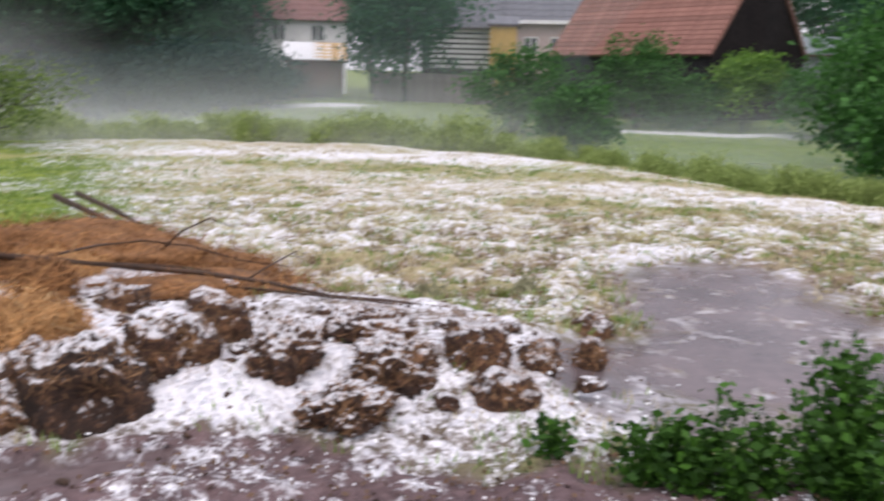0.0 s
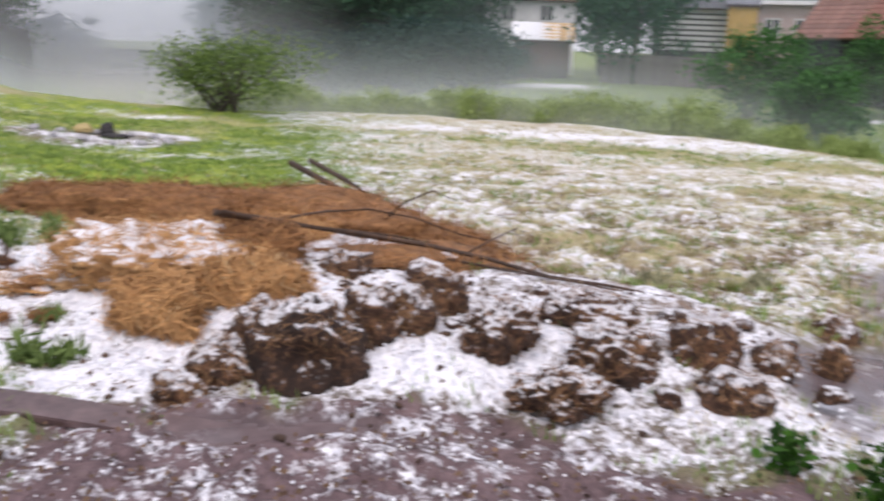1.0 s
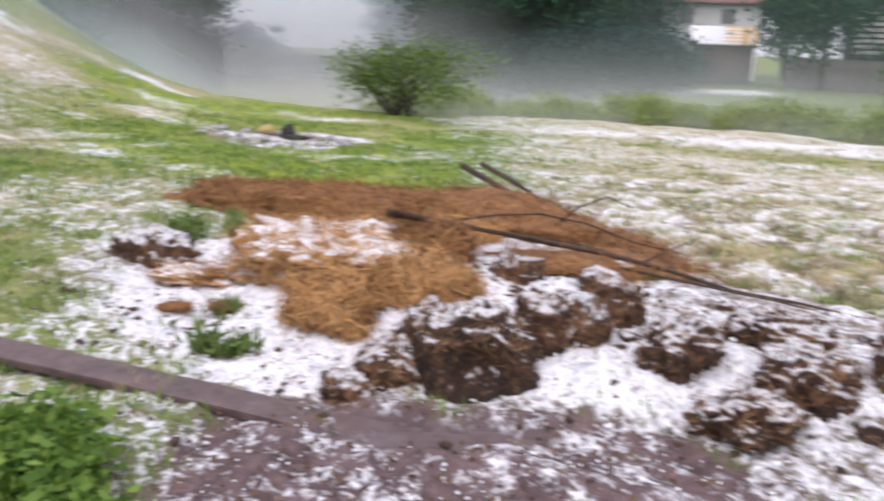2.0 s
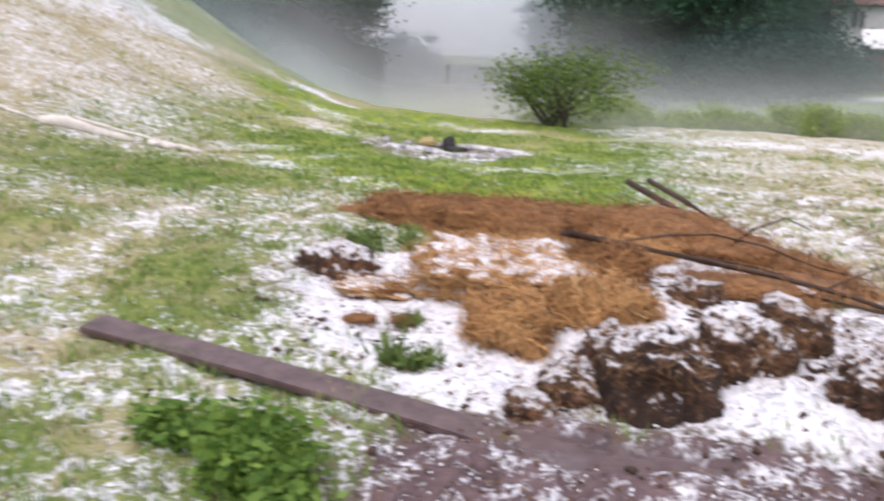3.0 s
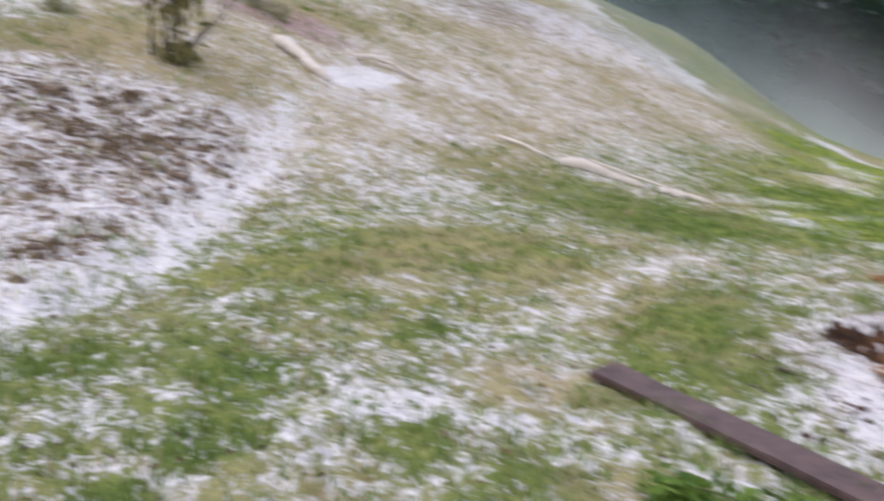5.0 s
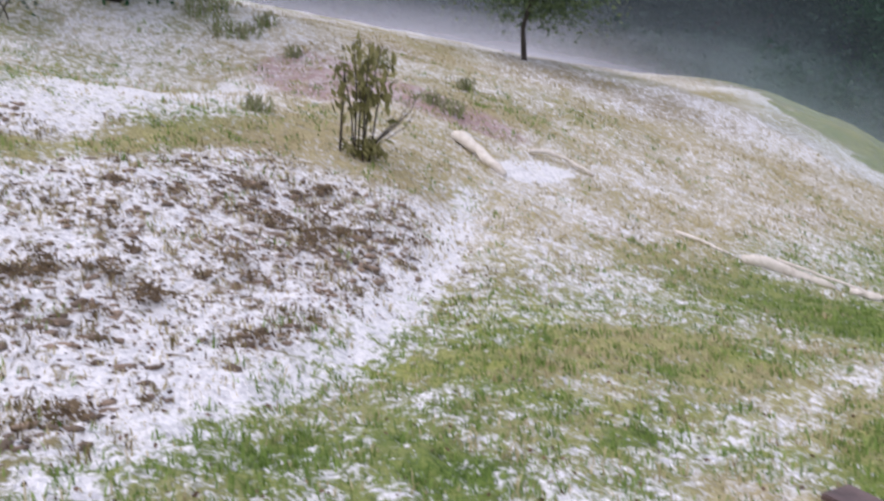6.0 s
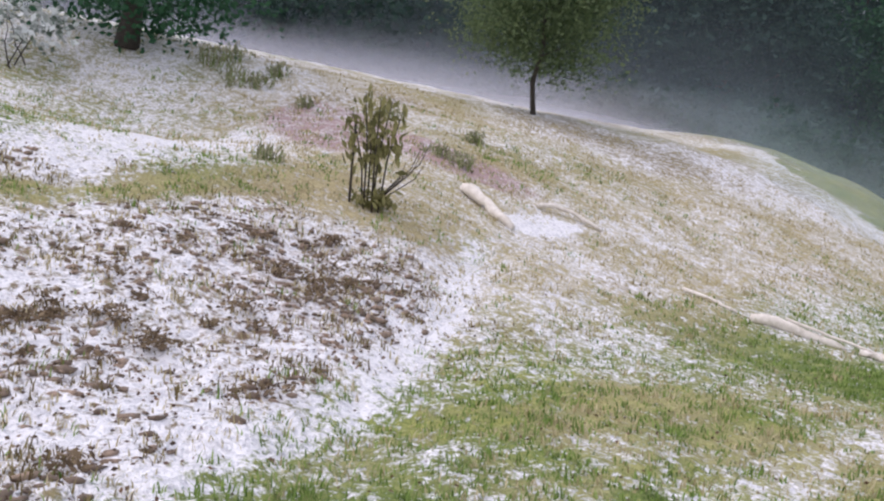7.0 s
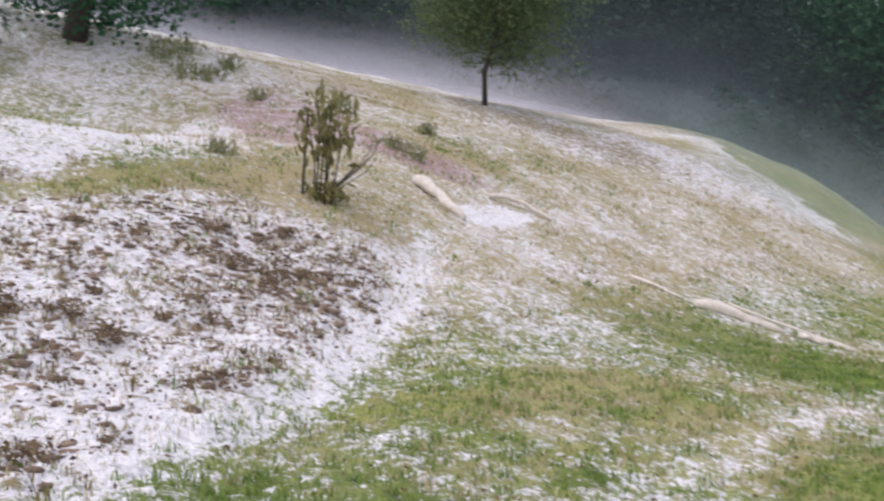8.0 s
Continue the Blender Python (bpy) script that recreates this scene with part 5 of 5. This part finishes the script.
# fire place in the grass
CHAR = speckled("charred_wood", (0.010, 0.010, 0.011), (0.05, 0.045, 0.045), 12)
STONE = speckled("grey_stone", (0.20, 0.20, 0.21), (0.42, 0.41, 0.42), 14)
YELLOW = speckled("yellow_plastic", (0.30, 0.22, 0.08), (0.42, 0.33, 0.14), 5, 0.5)
make_lump((-8.02, 11.85, ground_z(-8.02, 11.85) + 0.08), (0.09, 0.09, 0.11), 81, "charred_stump", "black charred stump in the fire place", "stump", CHAR, "")
make_lump((-7.72, 11.55, ground_z(-7.72, 11.55) + 0.03), (0.17, 0.08, 0.05), 82, "charred_stump", "black charred stump in the fire place", "stump", CHAR, "", turn=20)
make_lump((-8.35, 11.75, ground_z(-8.35, 11.75) + 0.06), (0.12, 0.09, 0.08), 83, "plastic_sack", "crumpled yellow plastic sack by the fire place", "sack", YELLOW, "")
for n in range(12):
    a = n * 0.524
    x, y = -7.75 + 1.0 * math.cos(a) + 0.08 * math.sin(n * 5), 11.35 + 0.62 * math.sin(a) + 0.06 * math.cos(n * 7)
    make_lump((x, y, ground_z(x, y) + 0.03), (0.055 + 0.02 * math.sin(n * 3), 0.05, 0.045), 100 + n, "stone", "grey field stone of the fire ring", "stone", STONE, "fire ring stones", rough=0.2, detail=3)


# ---------------------------------------------------------------- loose cover of the ground
def scatter(count, rng, keep, az0, az1, r0, r1, power=1.0):
    """Places over the plan, thicker near the middle, kept by a chance that keep() gives."""
    az = np.radians(rng.uniform(az0, az1, count))
    r = r0 + (r1 - r0) * rng.uniform(0, 1, count) ** power
    px, py = -r * np.sin(az), r * np.cos(az)
    ok = rng.uniform(0, 1, count) < keep(px, py, cover_maps(px, py))
    return px[ok], py[ok]


def make_hail():
    rng = np.random.default_rng(51)
    px, py = scatter(46000, rng, lambda x, y, m: np.clip(m[0] * 2.4 - 1.35, 0, 1) * (1 - m[5]) * 0.7 * (1 - 0.8 * m[3] * (y < 3.45)) + 0.16 * m[3] * (y < 3.5) * (1 - m[5]), -32, 106, 2.2, 10.5, 1.25)
    bm = bmesh.new()
    bmesh.ops.create_icosphere(bm, subdivisions=1, radius=1.0)
    bv = np.array([v.co[:] for v in bm.verts])
    bf = np.array([[v.index for v in f.verts] for f in bm.faces])
    bm.free()
    n = len(px)
    s = (rng.uniform(0.006, 0.015, n) * np.where(py < 3.5, 0.62, 1.0))[:, None, None]
    c = np.stack([px, py, height(px, py) + 0.004], -1)[:, None, :]
    v = c + bv[None] * s * (1, 1, 0.8)
    f = bf[None] + (np.arange(n) * len(bv))[:, None, None]
    tagged(new("hailstones", mesh_np("hailstones", v.reshape(-1, 3), f.reshape(-1, 3), ICE)), "loose white hailstones strewn over the turf", "hail", kind="stuff")


def make_grass(name, count, seed, keep, mat, label, tall, r1):
    rng = np.random.default_rng(seed)
    cx, cy = scatter(count // 9, rng, keep, -32, 106, 2.2, r1, 1.15)
    px, py = np.repeat(cx, 9), np.repeat(cy, 9)
    wide = 0.030 + 0.0035 * np.hypot(px, py)
    px, py = px + rng.normal(size=len(px)) * wide, py + rng.normal(size=len(py)) * wide
    n = len(px)
    pz = height(px, py) - 0.01
    a = rng.uniform(0, 2 * math.pi, n)
    h = tall * rng.uniform(0.4, 1.2, n) * np.repeat(rng.uniform(0.6, 1.4, len(cx)), 9)
    w = 0.003 + 0.0005 * np.hypot(px, py)
    lean = rng.uniform(0.15, 0.9, n) * h
    dx, dy = np.cos(a), np.sin(a)
    base = np.stack([px, py, pz], -1)
    side = np.stack([-dy, dx, 0 * dx], -1) * w[:, None]
    mid = base + np.stack([dx * lean * 0.35, dy * lean * 0.35, h * 0.6], -1)
    tip = base + np.stack([dx * lean, dy * lean, h * 0.95], -1)
    v = np.stack([base - side, base + side, mid + side * 0.7, mid - side * 0.7, tip], 1).reshape(-1, 3)
    q = np.arange(n)[:, None] * 5
    f = np.concatenate([q + [0, 1, 2], q + [0, 2, 3], q + [3, 2, 4]])
    tagged(new(name, mesh_np(name, v, f, mat)), label, "grass", kind="stuff")


def make_litter():
    rng = np.random.default_rng(53)
    px, py = scatter(26000, rng, lambda x, y, m: np.clip(0.10 + 0.9 * m[4] + 0.5 * m[3] * (y < 3.45) - 0.08 * (m[3] > 0.5) * (y > 3.5), 0, 1) * (1 - m[5]), -32, 106, 2.2, 11, 1.2)
    pos = np.stack([px, py, height(px, py) + 0.012], -1)
    v, q = leaves_np(pos, rng, 0.020, 0.35, 1.5)
    tagged(new("leaf_litter", mesh_np("leaf_litter", v, q, LITTER)), "brown torn leaves and crumbs on the hail", "litter", kind="stuff")


EARTH_CLOD = speckled("earth_clod", (0.12, 0.090, 0.068), (0.32, 0.235, 0.175), 30, island=0.7)


def make_clods():
    """Small flattened clods of earth and dead leaves breaking through the hail on the bank."""
    rng = np.random.default_rng(59)
    px, py = scatter(34000, rng, lambda x, y, m: np.clip(m[4] * 1.3 - 0.35, 0, 1) * (1 - m[3]) * (0.45 + 0.7 * smooth(0.0, 0.5, blob(x, y, -8.6, 1.05, 1.5, 0.8, 30))) * (0.15 + 0.85 * (cloudy(x, y, 0.20, 121) > 0.51)) * 0.36, 60, 106, 4.0, 10.5, 0.8)
    bm = bmesh.new()
    bmesh.ops.create_icosphere(bm, subdivisions=1, radius=1.0)
    bv = np.array([v.co[:] for v in bm.verts])
    bf = np.array([[v.index for v in f.verts] for f in bm.faces])
    bm.free()
    n = len(px)
    s = (0.014 + 0.034 * rng.uniform(0, 1, n) ** 2)[:, None, None]
    turn = rng.uniform(0, math.pi, n)
    c = np.stack([px, py, height(px, py)], -1)[:, None, :]
    v = bv[None] * rng.uniform(0.6, 1.35, (n, len(bv), 1)) * np.stack([rng.uniform(1.0, 2.0, n), np.full(n, 0.8), np.full(n, 0.6)], -1)[:, None, :] * s
    v = np.stack([v[..., 0] * np.cos(turn)[:, None] - v[..., 1] * np.sin(turn)[:, None], v[..., 0] * np.sin(turn)[:, None] + v[..., 1] * np.cos(turn)[:, None], v[..., 2]], -1) + c
    f = bf[None] + (np.arange(n) * len(bv))[:, None, None]
    tagged(new("earth_clods", mesh_np("earth_clods", v.reshape(-1, 3), f.reshape(-1, 3), EARTH_CLOD)), "dark crumbling earth clods showing through the hail", "clods", kind="stuff")


make_hail()
make_clods()
make_grass("grass", 215000, 55, lambda x, y, m: np.clip(1.05 - m[0] - m[1] * 0.6, 0.04, 1) * (1 - m[3]) * (1 - m[5]), GRASS, "short green grass between the hail", 0.056, 17)
make_grass("dry_grass", 100000, 56, lambda x, y, m: np.clip(0.9 * m[1] + 0.06, 0, 1) * (1 - m[3]) * (1 - m[5]), DRY_GRASS, "short dry yellow grass between the hail", 0.055, 20)
make_grass("withered_grass", 80000, 57, lambda x, y, m: np.clip(0.9 * m[4], 0, 1) * (1 - m[3]) * (1 - m[5]) * (0.15 + 0.85 * (cloudy(x, y, 0.20, 121) > 0.48)), WITHERED_GRASS, "withered olive brown grass tufts in the hail", 0.06, 13)
make_litter()


# ---------------------------------------------------------------- mist
def make_mist(az0, az1, r0, r1, low, tall, density, scale, fade, tone=(0.90, 0.91, 0.94), rim=0.0, lean=0.0):
    """A bank of drifting mist, as one long soft curtain over the ground or along the crest of the hill. Tones below
    white put shade into its colour.
    """
    n = 48
    verts, uv = [], []
    for k in range(n + 1):
        q = k / n
        az = az0 + (az1 - az0) * q
        r = float(np.interp(az, EDGE_A, EDGE_R)) + rim if rim else r0 + (r1 - r0) * q + 1.5 * math.sin(q * 9)
        if lean:
            g = max(float(height(*polar(az, r - rim + d), False)) for d in (-5, -3, -1.5, 0, 1.5)) + low
        else:
            g = float(height(*polar(az, r), False)) + low
        verts += [(*polar(az, r), g), (*polar(az, r + lean), g + tall)]
        uv += [(q, 0), (q, 1)]
    faces = [(2 * k, 2 * k + 2, 2 * k + 3, 2 * k + 1) for k in range(n)]
    me = mesh_of("mist_bank", verts, faces, make_mist_material("mist", density, scale, fade, tone), True)
    layer = me.uv_layers.new(name="UVMap")
    for loop in me.loops:
        layer.data[loop.index].uv = uv[loop.vertex_index]
    tagged(new("mist_bank", me), "thin mist drifting over the ground, some banks toned darker for shade", "mist", kind="stuff")


make_mist(-10, 52, 0, 0, -0.3, 2.6, 0.36, 0.12, 0.5, rim=3.6)
make_mist(-24, 10, 0, 0, -0.3, 1.6, 0.18, 0.12, 0.5, rim=3.6)
make_mist(-38, 48, 29, 30, -0.6, 3.2, 0.34, 0.12, 0.45, (0.82, 0.89, 0.88))
make_mist(-40, 48, 34, 43, -0.4, 3.8, 0.32, 0.09, 0.45, (0.82, 0.89, 0.88))
make_mist(-4, 34, 42, 43, -0.6, 4.4, 0.30, 0.07, 0.5, (0.82, 0.88, 0.92))
make_mist(-55, 54, 55, 60, -1.0, 7.0, 0.26, 0.07, 0.45)
# tall sheet whose grey-blue tone dims the bright sky between the trees
make_mist(12, 52, 70, 74, -9.0, 50.0, 0.90, 0.05, 0.8, (0.54, 0.60, 0.68))
make_mist(20, 48, 37, 42, -2.0, 8.0, 0.72, 0.07, 0.5, (0.92, 0.88, 0.95))
make_mist(22, 46, 56, 58, -3.0, 9.0, 0.80, 0.07, 0.5, (0.86, 0.84, 0.92))
make_mist(-8, 46, 0, 0, -0.3, 1.7, 0.28, 0.12, 0.5, rim=0.7)
make_mist(-40, -2, 25, 26, -0.6, 2.6, 0.30, 0.10, 0.5, (0.66, 0.78, 0.76))
make_mist(4, 30, 35, 36, -0.8, 4.6, 0.28, 0.07, 0.5)
# teal tone lays a coloured haze over the valley trees
make_mist(-20, 17, 47, 48, -2.0, 22.0, 0.12, 0.06, 0.7, (0.62, 0.80, 0.80))
# behind the crest
make_mist(55, 124, 0, 0, -0.5, 2.8, 0.95, 0.12, 0.45, (0.88, 0.88, 1.0), rim=3.6, lean=3.6)
make_mist(60, 126, 0, 0, -0.4, 4.0, 0.62, 0.10, 0.45, (0.86, 0.86, 1.0), rim=5.6, lean=5.0)
make_mist(62, 126, 0, 0, -0.3, 5.4, 0.50, 0.09, 0.42, (0.84, 0.85, 1.0), rim=8.0, lean=6.0)
make_mist(62, 114, 0, 0, -0.35, 1.4, 0.30, 0.12, 0.5, (0.84, 0.82, 0.92), rim=-1.0)
# two darker-toned sheets that put dim haze over the green rim
make_mist(34, 66, 0, 0, -1.2, 3.0, 0.60, 0.10, 0.5, (0.60, 0.74, 0.80), rim=2.0, lean=1.6)
make_mist(38, 60, 0, 0, -0.2, 2.4, 0.40, 0.10, 0.6, (0.50, 0.64, 0.66), rim=-1.6)
make_mist(38, 132, 43, 46, -1.0, 16.0, 0.32, 0.05, 0.55, (0.62, 0.74, 0.86))
